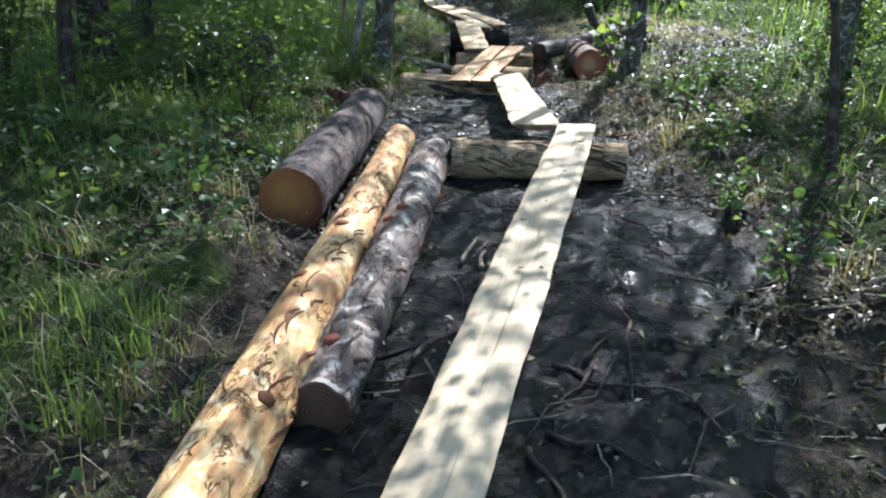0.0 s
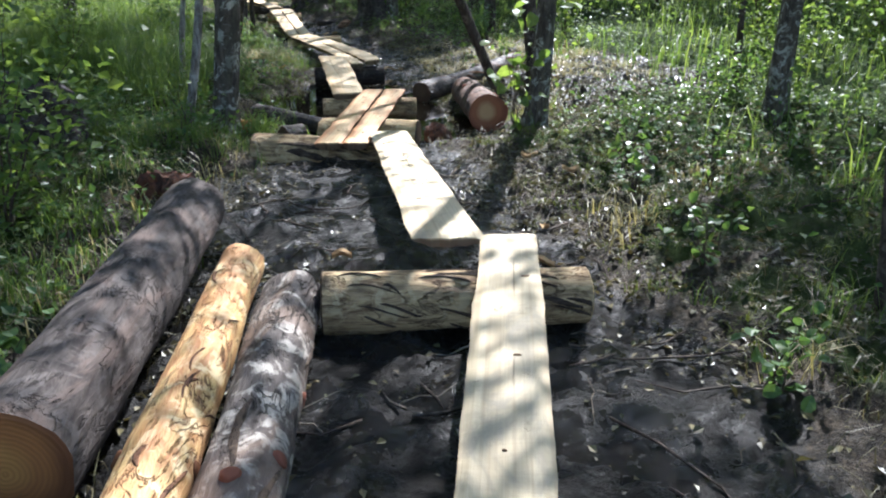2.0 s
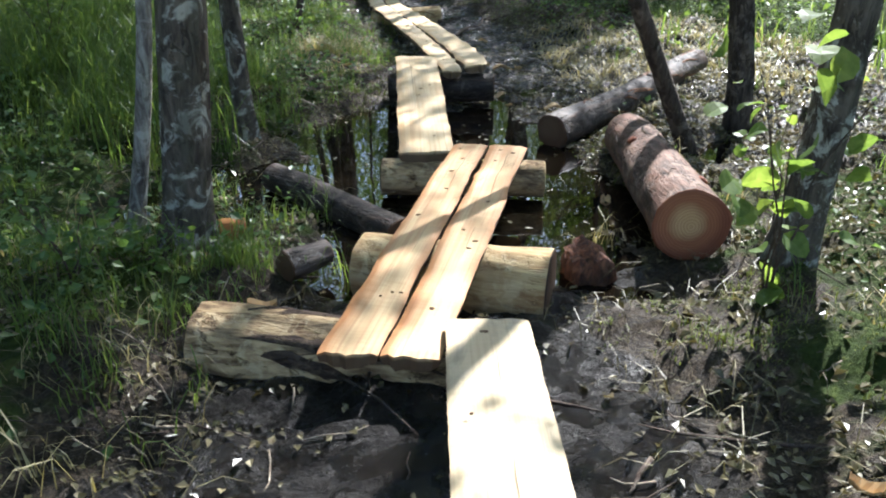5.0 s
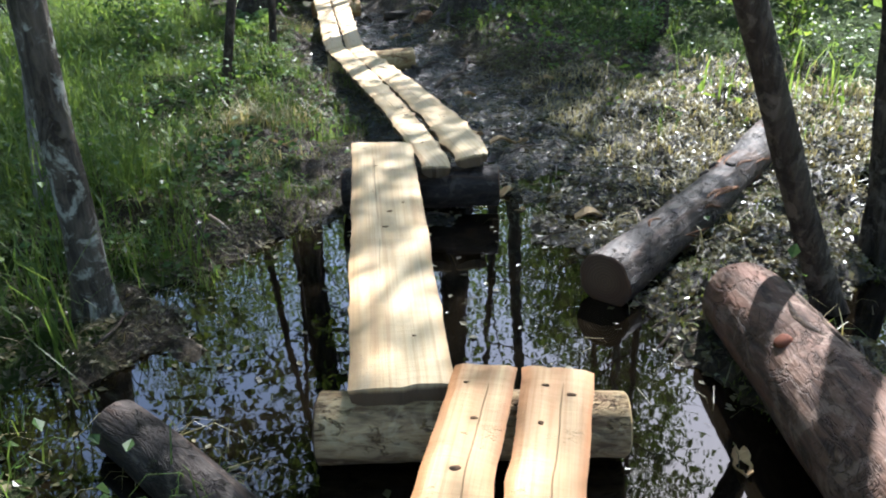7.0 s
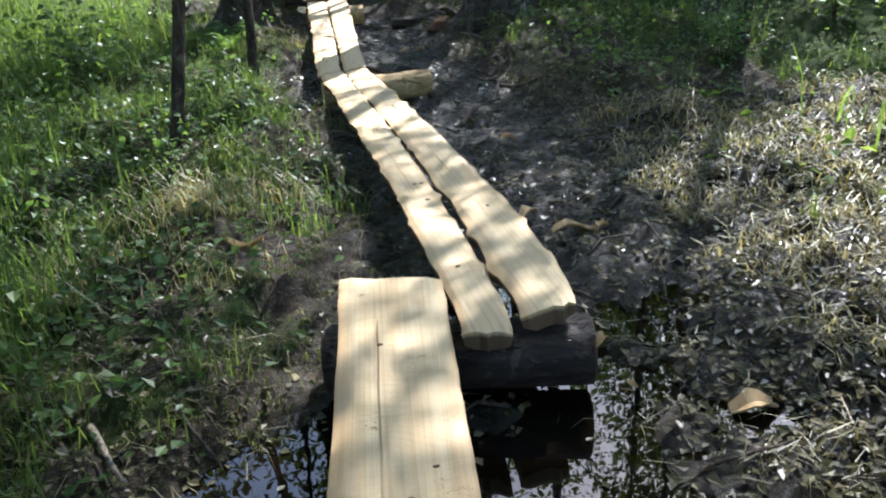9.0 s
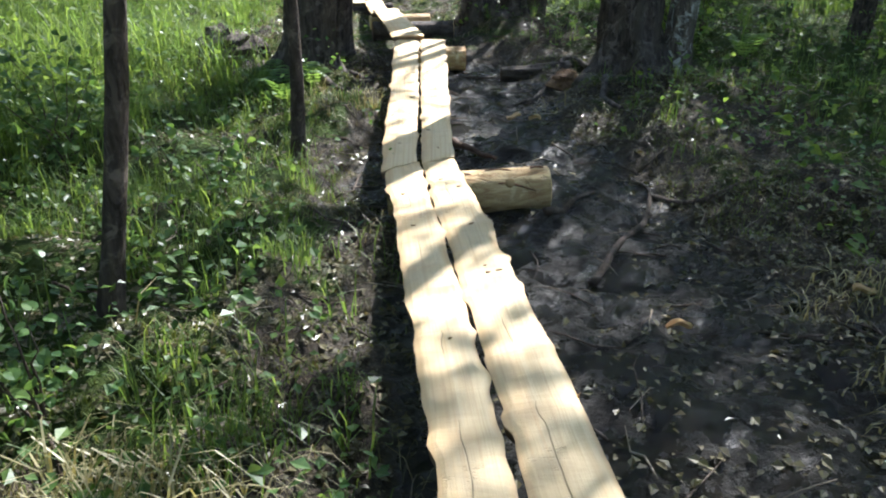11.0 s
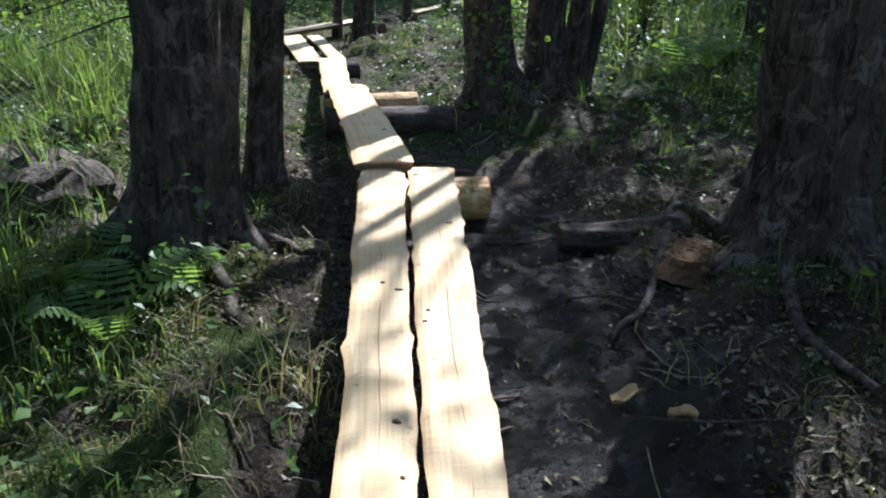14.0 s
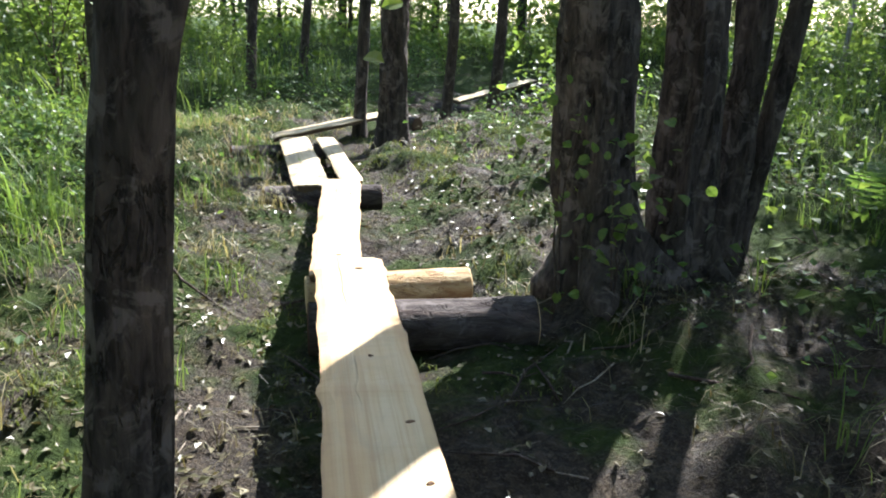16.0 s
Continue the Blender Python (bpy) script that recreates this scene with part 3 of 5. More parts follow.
plank((-0.29, 0.72, 0.10), (-0.05, 0.70, 0.10), (0.81, 5.30, 0.17), (1.06, 5.25, 0.19), 0.055, M_GREY, "weathered pale plank dappled with sun, lying on a cross log", 1, 0.010, bulge=0.003, knots=6)
plank((0.50, 5.28, 0.175), (0.82, 5.25, 0.185), (0.51, 8.26, 0.04), (0.80, 8.25, 0.04), 0.05, M_GREY, "grey weathered plank with a splintered end over mud", 2, 0.012, bulge=0.003, ragged=0.018, knots=7)
plank((0.07, 8.12, -0.01), (0.275, 8.10, -0.01), (0.60, 10.36, 0.05), (0.795, 10.33, 0.05), 0.065, M_ORANGE, "orange-edged hewn plank of a pair", 3, 0.016, bulge=0.006, knots=8)
plank((0.29, 8.10, -0.01), (0.49, 8.07, -0.01), (0.81, 10.33, 0.05), (1.02, 10.28, 0.05), 0.065, M_ORANGE, "resin-streaked hewn plank of a pair", 4, 0.016, bulge=0.006, knots=8)
plank((0.27, 10.28, 0.02), (0.60, 10.29, 0.02), (0.15, 12.77, 0.12), (0.505, 12.74, 0.12), 0.08, M_FRESH, "broad pale hewn plank across bog water", 5, 0.010, bulge=0.007, knots=6)
plank((0.545, 12.47, 0.045), (0.72, 12.44, 0.06), (-0.37, 17.15, 0.0), (-0.19, 17.28, 0.0), 0.07, M_FRESH, "long pale hewn plank with a wavy edge", 6, 0.022, bow=0.05, bulge=0.024, knots=7, every=0.36)
plank((0.735, 12.50, 0.07), (0.94, 12.56, 0.10), (-0.17, 17.28, 0.0), (0.01, 17.38, 0.0), 0.07, M_FRESH, "long pale hewn plank with a wavy edge", 7, 0.022, bow=0.06, bulge=0.026, knots=7, every=0.36)
plank((-0.375, 17.02, 0.015), (-0.19, 17.22, 0.015), (-0.875, 20.82, 0.24), (-0.634, 20.80, 0.24), 0.075, M_FRESH, "pale hewn plank bright in the sun", 8, 0.018, bulge=0.014, knots=6, every=0.4)
plank((-0.168, 17.22, 0.015), (0.01, 17.36, 0.015), (-0.619, 20.80, 0.24), (-0.375, 20.83, 0.25), 0.075, M_FRESH, "pale hewn plank bright in the sun", 9, 0.018, bulge=0.014, knots=6, every=0.4)
plank((-0.89, 20.72, 0.285), (-0.575, 20.78, 0.285), (-1.45, 22.72, 0.355), (-1.16, 22.76, 0.355), 0.07, M_FRESH, "broad pale plank with a wavy edge, resting on two logs", 10, 0.018, bulge=0.02, knots=5, every=0.36)
plank((-1.46, 22.64, 0.30), (-1.24, 22.68, 0.30), (-2.0, 24.98, 0.25), (-1.74, 25.06, 0.25), 0.06, M_FRESH, "pale narrow plank in dappled light", 11, 0.014, bulge=0.008, knots=3)
plank((-2.16, 24.74, 0.24), (-1.92, 24.86, 0.24), (-2.84, 26.58, 0.30), (-2.60, 26.70, 0.30), 0.06, M_GREY, "weathered plank in dappled light", 12, 0.014)
plank((-1.88, 25.04, 0.23), (-1.73, 25.12, 0.23), (-2.52, 26.70, 0.29), (-2.37, 26.78, 0.29), 0.06, M_GREY, "narrow weathered plank in dappled light", 13, 0.014)
plank((-2.93, 26.72, 0.32), (-2.83, 26.40, 0.32), (-2.17, 29.0, 0.34), (-2.0, 28.7, 0.34), 0.06, M_GREY, "sunlit plank further along the boardwalk", 14, 0.014)
plank((-1.65, 30.85, 0.30), (-1.5, 30.65, 0.30), (-0.6, 34.7, 0.36), (-0.4, 34.5, 0.36), 0.06, M_GREY, "sunlit plank far along the boardwalk", 15, 0.014)


# ---- logs ----
def log_thing(name, p0, p1, r0, r1, bark, end0, end1, label, seed=0, rough=0.09, bend=0.0, group="", knots=0, category="log", seg=28, scraps=0, scrap_mat=None, knot_mat=None, scrap_size=1.0):
    """A log from near end p0 to far end p1, with a body and two sawn ends."""
    p0, p1 = Vector(p0), Vector(p1)
    z = (p1 - p0).normalized()
    x = z.cross(Vector((0, 0, 1))).normalized()
    y = z.cross(x)
    m = Matrix((x, y, z)).transposed().to_4x4()
    m.translation = p0
    ob = thing(name, label, category, group, at=m)
    L = (p1 - p0).length
    n = max(10, int(L / 0.07))
    t = np.linspace(0, 1, n)
    P = np.stack([bend * np.sin(t * 3.1), bend * 0.4 * np.sin(t * 5), t * L], 1)
    v, f = tube(P, r0 + (r1 - r0) * t, seg, rough, False, seed)
    part("bark", mesh_of("bark", v, f, bark), ob)
    for nm, idx, mt, sgn in (("sawn_end", 0, end0, -1), ("sawn_end", n - 1, end1, 1)):
        ring = v[idx * seg:(idx + 1) * seg]
        c = ring.mean(0)
        vv = np.concatenate([ring, c + (ring - c) * 0.94 + np.array((0, 0, sgn * 0.006)), (c + np.array((0, 0, sgn * 0.008)))[None]]) - c
        ff = []
        for k in range(seg):
            k2 = (k + 1) % seg
            a = [(k, k2, seg + k2, seg + k), (seg + k, seg + k2, 2 * seg)]
            ff += [q[::-1] for q in a] if sgn < 0 else a
        part(nm, mesh_of(nm, vv, ff, mt, False), ob, "sawn log end with growth rings", Matrix.Translation(c))
    g = np.random.default_rng(seed + 5)
    d0, d1 = v[0] - P[0], v[1] - P[0]
    turn = 1.0 if d0[0] * d1[1] - d0[1] * d1[0] > 0 else -1.0
    for _ in range(knots):
        k = int(g.uniform(0.1, 0.9) * n)
        d = v[k * seg + g.integers(seg)] - P[k]
        d /= np.linalg.norm(d)
        rr = r0 + (r1 - r0) * t[k]
        kp = np.stack([P[k] + d * rr * 0.85, P[k] + d * (rr * 1.0 + 0.004), P[k] + d * (rr * 1.0 + 0.009)])
        kv, kf = tube(kp, [0.032, 0.028, 0.021], 10, 0.1, True, seed)
        part("knot", mesh_of("knot", kv, kf, knot_mat or end1), ob, "trimmed branch knot")
    for _ in range(scraps):
        span, run, a0, t0 = g.uniform(0.1, 0.36) * scrap_size, g.uniform(0.1, 0.42) * scrap_size, g.uniform(-2.0, 2.0) - np.pi / 2, g.uniform(0.03, 0.9)
        rows, wide = 7, 5
        sv = []
        for i in range(rows):
            q = i / (rows - 1)
            half = span * 0.5 * math.sin(math.pi * (0.08 + 0.84 * q)) * g.uniform(0.7, 1.2)
            mid = a0 + 0.25 * math.sin(3 * q + a0)
            tt = min(t0 + q * run / L, 0.995)
            row = min(int(tt * (n - 1)), n - 2)
            for jj in range(wide):
                ang = mid + half * (jj / (wide - 1) * 2 - 1)
                col = int(round(ang / (2 * np.pi) * seg)) % seg
                fr = tt * (n - 1) - row
                rad = np.linalg.norm(v[row * seg + col] - P[row]) * (1 - fr) + np.linalg.norm(v[(row + 1) * seg + col] - P[row + 1]) * fr
                d = v[row * seg + col] - P[row]
                base = math.atan2(d[1], d[0]) + (ang - col * 2 * np.pi / seg) * turn
                lift = 0.005 if 0 < jj < wide - 1 and 0 < i < rows - 1 else -0.004
                cen = P[row] * (1 - fr) + P[row + 1] * fr
                sv.append((cen[0] + math.cos(base) * (rad + lift), cen[1] + math.sin(base) * (rad + lift), cen[2]))
        sf = [(i * wide + jj, i * wide + jj + 1, (i + 1) * wide + jj + 1, (i + 1) * wide + jj) for i in range(rows - 1) for jj in range(wide - 1)]
        part("bark_scrap", mesh_of("bark_scrap", np.array(sv), sf, scrap_mat or M_STRIP), ob, "scrap of dark bark left on the log")
    return ob


log_thing("log", (-0.58, 1.15, 0.02), (-0.26, 5.48, 0.02), 0.125, 0.095, M_PEELED, M_ENDPALE, M_ENDORANGE, "peeled golden pine log with scraps of bark lying on the bank", 1, 0.07, 0.01, "stacked logs", 8, scraps=70, scrap_size=0.6)
log_thing("log", (-0.32, 2.14, -0.03), (-0.03, 5.16, -0.03), 0.105, 0.125, M_SPOTTED, M_ENDDARK, M_ENDDARK, "grey-barked log with pale trimmed knots lying in mud", 2, 0.08, 0.01, "stacked logs", 12, knot_mat=M_ENDRED, scraps=18, scrap_mat=M_DARKSTRIP)
log_thing("log", (-0.74, 3.92, 0.06), (-0.575, 6.25, 0.06), 0.175, 0.165, M_PINEBARK, M_ENDORANGE, M_ENDORANGE, "thick grey weathered log with an orange sawn end", 3, 0.05, 0.01, "stacked logs", 2)
log_thing("cross_log", (0.10, 5.02, 0.0), (1.20, 4.96, 0.0), 0.13, 0.115, M_HALFPEEL, M_ENDDARK, M_ENDPALE, "half-peeled pale log lying crosswise under a plank", 4, 0.09, 0.0, "cross logs", 3, scraps=30, scrap_mat=M_DARKSTRIP, scrap_size=0.7)
log_thing("cross_log", (-0.42, 8.40, -0.15), (0.74, 8.27, -0.19), 0.15, 0.125, M_HALFPEEL, M_ENDDARK, M_ENDDARK, "bark-patched log lying crosswise under planks", 5, 0.1, 0.0, "cross logs", 2, scraps=34, scrap_mat=M_DARKSTRIP, scrap_size=1.5)
log_thing("cross_log", (0.14, 9.14, -0.19), (0.98, 8.90, -0.19), 0.165, 0.18, M_CREAM, M_ENDPALE, M_ENDDARK, "short thick pale log block under planks", 6, 0.07, 0.0, "cross logs")
log_thing("cross_log", (0.17, 10.33, -0.15), (1.13, 10.27, -0.15), 0.11, 0.105, M_HALFPEEL, M_ENDDARK, M_ENDPALE, "pale log lying crosswise in bog water under planks", 7, 0.07, 0.0, "cross logs")
log_thing("cross_log", (0.1, 12.66, -0.14), (1.0, 12.60, -0.12), 0.12, 0.12, M_WETLOG, M_ENDDARK, M_ENDDARK, "dark log lying crosswise where planks meet", 8, 0.08, 0.0, "cross logs")
log_thing("cross_log", (-0.36, 17.18, -0.20), (0.58, 17.33, -0.17), 0.13, 0.135, M_CREAM, M_ENDPALE, M_ENDPALE, "debarked cream log lying crosswise under planks", 9, 0.04, 0.0, "cross logs", 3, scraps=9)
log_thing("cross_log", (-0.90, 20.84, 0.03), (-0.19, 20.98, 0.03), 0.12, 0.125, M_PEELED, M_ENDORANGE, M_ENDORANGE, "short orange-ended log under the plank joint", 10, 0.06, 0.0, "cross logs")
log_thing("cross_log", (-1.48, 22.68, 0.185), (-0.78, 22.92, 0.195), 0.085, 0.08, M_CREAM, M_ENDPALE, M_ENDPALE, "peeled pale log lying crosswise under a plank", 11, 0.05, 0.0, "cross logs")
log_thing("cross_log", (-1.42, 22.50, 0.10), (-0.47, 22.74, 0.10), 0.115, 0.11, M_PINEBARK, M_ENDDARK, M_ENDPALE, "dark-barked log lying crosswise under a plank", 12, 0.06, 0.0, "cross logs")
log_thing("cross_log", (-2.38, 24.78, 0.11), (-1.58, 25.0, 0.12), 0.10, 0.10, M_PINEBARK, M_ENDORANGE, M_ENDDARK, "dark log with an orange sawn end lying crosswise under planks", 13, 0.06, 0.0, "cross logs")
log_thing("cross_log", (-3.2, 26.3, 0.14), (-2.3, 26.75, 0.14), 0.10, 0.10, M_PINEBARK, M_ENDORANGE, M_ENDDARK, "dark log lying crosswise under planks", 14, 0.06, 0.0, "cross logs")
log_thing("cross_log", (-2.32, 28.98, 0.19), (-1.82, 28.6, 0.19), 0.09, 0.09, M_PINEBARK, M_ENDORANGE, M_ENDDARK, "dark log lying crosswise under a far plank", 15, 0.06, 0.0, "cross logs")
log_thing("cross_log", (-1.85, 30.95, 0.15), (-1.3, 30.6, 0.15), 0.09, 0.09, M_PINEBARK, M_ENDORANGE, M_ENDDARK, "dark log lying crosswise under a far plank", 16, 0.06, 0.0, "cross logs")
log_thing("cross_log", (-0.85, 34.6, 0.21), (-0.2, 34.35, 0.21), 0.09, 0.09, M_PINEBARK, M_ENDORANGE, M_ENDDARK, "dark log lying crosswise under a far plank", 17, 0.06, 0.0, "cross logs")
log_thing("log", (1.70, 9.27, -0.04), (1.80, 11.0, -0.10), 0.185, 0.16, M_REDBARK, M_ENDRED, M_ENDRED, "reddish-brown log with a two-toned sawn end beside the water", 18, 0.05, 0.01, "", 2, scraps=12, scrap_mat=M_DARKSTRIP)
log_thing("log", (1.34, 11.36, -0.17), (2.97, 13.32, -0.04), 0.125, 0.11, M_WETLOG, M_ENDDARK, M_ENDDARK, "dark fallen log lying in wet mud", 19, 0.08, 0.03, "", 5, knot_mat=M_DARKTRUNK, scraps=22)
log_thing("log", (0.30, 9.62, -0.24), (-0.52, 10.45, -0.20), 0.10, 0.085, M_WETLOG, M_ENDDARK, M_ENDDARK, "slender grey log slanting into bog water", 20, 0.07, 0.02)


# ---- trees ----
def crown_mesh(name, seed, height, low, spread, leaves, size, clumps=120, material=None):
    """Leaves in uneven clumps round the limbs of a tree that stands at the origin."""
    g = np.random.default_rng(seed)
    z = low + (height - low) * g.beta(1.6, 1.3, clumps)
    rel = (z - low) / (height - low)
    rad = spread * (0.35 + 0.9 * np.sin(np.clip(rel * 0.9 + 0.12, 0, 1) * np.pi)) * np.sqrt(g.uniform(0.05, 1, clumps))
    a = g.uniform(0, 2 * np.pi, clumps)
    c = np.stack([np.cos(a) * rad, np.sin(a) * rad, z], 1)
    k = g.integers(clumps, size=leaves)
    pos = c[k] + g.normal(size=(leaves, 3)) * np.array((0.30, 0.30, 0.16)) * g.uniform(0.5, 1.3, clumps)[k][:, None]
    nrm = np.tile(np.array((0, 0, 1.0)), (leaves, 1))
    v, f = leaf_cloud(pos, g.uniform(0.6, 1.3, leaves) * size, nrm * 0.7, 0.7, 0.2, g)
    return mesh_of(name, v, f, material or M_CROWN, False), c


CROWN_KINDS = ((11.0, 4.2, 1.9, 4600), (12.5, 5.0, 2.1, 5000), (9.5, 3.6, 1.7, 3800), (13.0, 4.6, 2.3, 5400), (8.0, 2.9, 1.5, 3000))
CROWNS = [crown_mesh("crown", 300 + i, h, lo, sp, n, 0.125) for i, (h, lo, sp, n) in enumerate(CROWN_KINDS)]
THIN_CROWNS = [crown_mesh("crown", 340 + i, h, lo + 0.8, sp, int(n * 0.42), 0.115, 230) for i, (h, lo, sp, n) in enumerate(CROWN_KINDS)]
SPARSE_CROWNS = [crown_mesh("crown", 360 + i, h, lo + 1.0, sp, int(n * 0.14), 0.11, 160) for i, (h, lo, sp, n) in enumerate(CROWN_KINDS)]


def tree(x, y, r, lean, bark, label, crown, seed, height=11.0, curve=0.0, leany=0.0, z=None, flare=0.35, name="tree", crown_scale=1.0, limbs=True, dead=0, thin=False):
    """A tree: tapered trunk, limbs, crown. lean: metres sideways for each metre up near the ground."""
    g = np.random.default_rng(seed)
    z = float(ground_z(x, y)) if z is None else z
    ob = thing(name, label, "tree", at=Matrix.Translation((x, y, z)))
    big = r > 0.08
    h = np.concatenate([[-0.15, 0.0, 0.06, 0.14, 0.25, 0.4], np.linspace(0.5, 3, 40) if big else np.linspace(0.6, 3, 10), np.linspace(3.5, height, 9)])
    hh = np.minimum(h, 3.0)
    cx = lean * (hh + (h - hh) * 0.35) + curve * np.sin(h * 0.9) + 0.02 * np.sin(h * 2.1 + seed)
    cy = leany * (hh + (h - hh) * 0.35) + 0.02 * np.sin(h * 1.7 + seed * 2)
    rr = r * np.clip(1.06 - h / height * 0.95, 0.08, 1.1)
    fl = flare * np.exp(-np.maximum(h, 0) / 0.16) * 1.6
    v, f = tube(np.stack([cx, cy, h], 1), rr, 44 if big else 18, 0.07, True, seed, fl, 0.3 if big and bark == M_DARKTRUNK else 0.12)
    part("trunk", mesh_of("trunk", v, f, bark), ob)
    me, cl = (CROWNS, THIN_CROWNS, SPARSE_CROWNS)[int(thin)][crown % 5]
    s = height / CROWN_KINDS[crown % 5][0]
    top = Matrix.Translation((float(np.interp(6, h, cx)), float(np.interp(6, h, cy)), 0)) @ Matrix.Rotation(g.uniform(0, 6.28), 4, "Z") @ Matrix.Diagonal((s * crown_scale, s * crown_scale, s, 1))
    part("crown", me, ob, "", top)
    for c in cl[:7] if limbs else ():
        e = np.array(top @ Vector(c))
        zb = e[2] - 0.6 - 0.35 * np.hypot(e[0], e[1])
        b = np.array((np.interp(zb, h, cx), np.interp(zb, h, cy), zb))
        mid = (b + e) / 2 + np.array((0, 0, -0.12))
        v, f = tube([b, mid, e], [r * 0.22, r * 0.14, 0.008], 6, 0, True)
        part("limb", mesh_of("limb", v, f, bark), ob)
    for k in range(dead):
        zb = g.uniform(0.7, 2.6)
        a = g.uniform(2.0, 4.2)
        L = g.uniform(0.4, 0.9)
        b = np.array((np.interp(zb, h, cx), np.interp(zb, h, cy), zb))
        d = np.array((math.cos(a), math.sin(a), -0.15))
        v, f = tube([b, b + d * L * 0.5, b + d * L + np.array((0, 0, -0.06))], [0.007, 0.005, 0.002], 5)
        part("dead_branch", mesh_of("dead_branch", v, f, M_TWIG), ob, "thin dead branch")
    return ob


tree(-0.78, 9.40, 0.105, 0.137, M_TRUNK, "grey alder trunk blotched with pale lichen beside the boardwalk", 0, 1, thin=True)
tree(-0.87, 11.30, 0.068, 0.0, M_TRUNK, "slim grey alder beside bog water", 2, 2, 9.5)
tree(-1.57, 12.48, 0.033, 0.13, M_BIRCH, "very slim pale birch in tall grass", 4, 3, 8.0, name="birch")
tree(2.35, 11.20, 0.058, -0.52, M_THINTRUNK, "slanting thin brown trunk rising from wet mud", 2, 4, 9.0, flare=0.2, leany=-0.2, thin=True)
tree(2.86, 11.75, 0.085, -0.15, M_DARKTRUNK, "dark rough-barked trunk behind a fallen log", 1, 5, 12.0, thin=True, flare=0.5)
tree(2.08, 9.02, 0.088, 0.06, M_TRUNK, "lichen-grey alder leaning beside a reddish log", 0, 26, 11.5, thin=True)
tree(-1.12, 15.34, 0.040, 0.15, M_THINTRUNK, "slim brown trunk in tall grass", 4, 6, 8.5, crown_scale=1.15)
tree(-1.07, 17.70, 0.042, 0.02, M_THINTRUNK, "slim brown crooked trunk beside the planks", 2, 7, 9.0, 0.03, crown_scale=1.15)
tree(-1.63, 20.20, 0.21, 0.13, M_DARKTRUNK, "big dark spruce trunk with rough bark and spreading roots", 3, 8, 14.0, flare=0.55, name="spruce", dead=7)
BESIDE = tree(-1.50, 21.08, 0.088, 0.11, M_DARKTRUNK, "dark straight trunk close beside the planks", 1, 9, 12.0, thin=True)
tree(-0.15, 23.12, 0.16, -0.09, M_DARKTRUNK, "dark alder trunk of a many-stemmed clump", 3, 10, 13.0, flare=0.7, thin=2)
tree(0.29, 23.42, 0.135, -0.06, M_DARKTRUNK, "dark alder trunk of a many-stemmed clump", 1, 11, 12.0, flare=0.9, thin=2)
tree(0.50, 23.65, 0.09, 0.03, M_DARKTRUNK, "thin slanting alder stem of a clump", 0, 12, 10.5, flare=0.3, thin=2)
tree(0.60, 23.72, 0.06, 0.14, M_DARKTRUNK, "thin slanting alder stem of a clump", 2, 13, 9.5, flare=0.3, thin=2)
tree(1.40, 20.55, 0.27, -0.05, M_DARKTRUNK, "massive dark trunk with roots spreading over the bank", 3, 14, 14.0, flare=0.6, name="spruce", dead=2, thin=2)
tree(1.82, 20.65, 0.13, 0.14, M_TRUNK, "grey trunk beside a massive dark one", 1, 15, 12.5, flare=0.5, thin=2)
tree(-1.80, 26.95, 0.125, -0.01, M_DARKTRUNK, "dark trunk beside the bend of the boardwalk", 1, 16, 12.0, thin=2)
tree(-2.34, 27.90, 0.066, 0.026, M_DARKTRUNK, "slim dark trunk beside the bend of the boardwalk", 2, 17, 10.0, thin=2)
tree(-1.55, 29.40, 0.062, 0.033, M_THINTRUNK, "slim trunk in the wood", 0, 18, 11.0, thin=2)
tree(-1.05, 30.60, 0.075, 0.067, M_THINTRUNK, "slim trunk in the wood", 2, 19, 11.0, thin=2)
tree(2.89, 26.21, 0.16, -0.10, M_DARKTRUNK, "dark trunk in ferny undergrowth", 0, 20, 12.0, thin=2)
tree(-4.83, 31.4, 0.074, 0.1, M_THINTRUNK, "slim trunk in the sunny wood", 4, 21, 11.0, thin=2)
tree(-4.40, 32.9, 0.07, 0.09, M_THINTRUNK, "slim trunk in the sunny wood", 0, 22, 11.0, thin=2)
tree(-3.12, 6.65, 0.065, 0.149, M_THINTRUNK, "slim dark trunk in dense grass", 2, 23, 10.0)
tree(2.42, 4.70, 0.027, -0.2, M_THINTRUNK, "thin sapling trunk on the mossy bank", 4, 24, 6.5, name="sapling_tree", crown_scale=0.7)
tree(-1.15, 9.75, 0.04, 0.176, M_BIRCH, "thin pale birch behind the alder", 4, 25, 8.5, name="birch")


def path_gap(x, y):
    return abs(float(line_d(x, y)))


TAKEN = [(o.matrix_world.translation.x, o.matrix_world.translation.y) for o in scene.objects if o.get("category") == "tree"]
FOREST = [(0.07, M_THINTRUNK, 0, 10.5), (0.10, M_TRUNK, 1, 12.0), (0.05, M_BIRCH, 2, 9.5), (0.13, M_DARKTRUNK, 3, 13.0), (0.045, M_THINTRUNK, 4, 8.0)]
MODELS = []
for i, (r, bk, cr, hh) in enumerate(FOREST):
    MODELS.append(tree(-7.5 - 2.1 * i, 3.0 + 5.2 * i, r, 0.03 * (i - 2), bk, ("slim brown forest trunk", "grey alder of the wood", "thin pale birch of the wood", "dark straight forest tree", "young slender tree of the wood")[i], cr, 60 + i, hh))
    TAKEN.append((-7.5 - 2.1 * i, 3.0 + 5.2 * i))
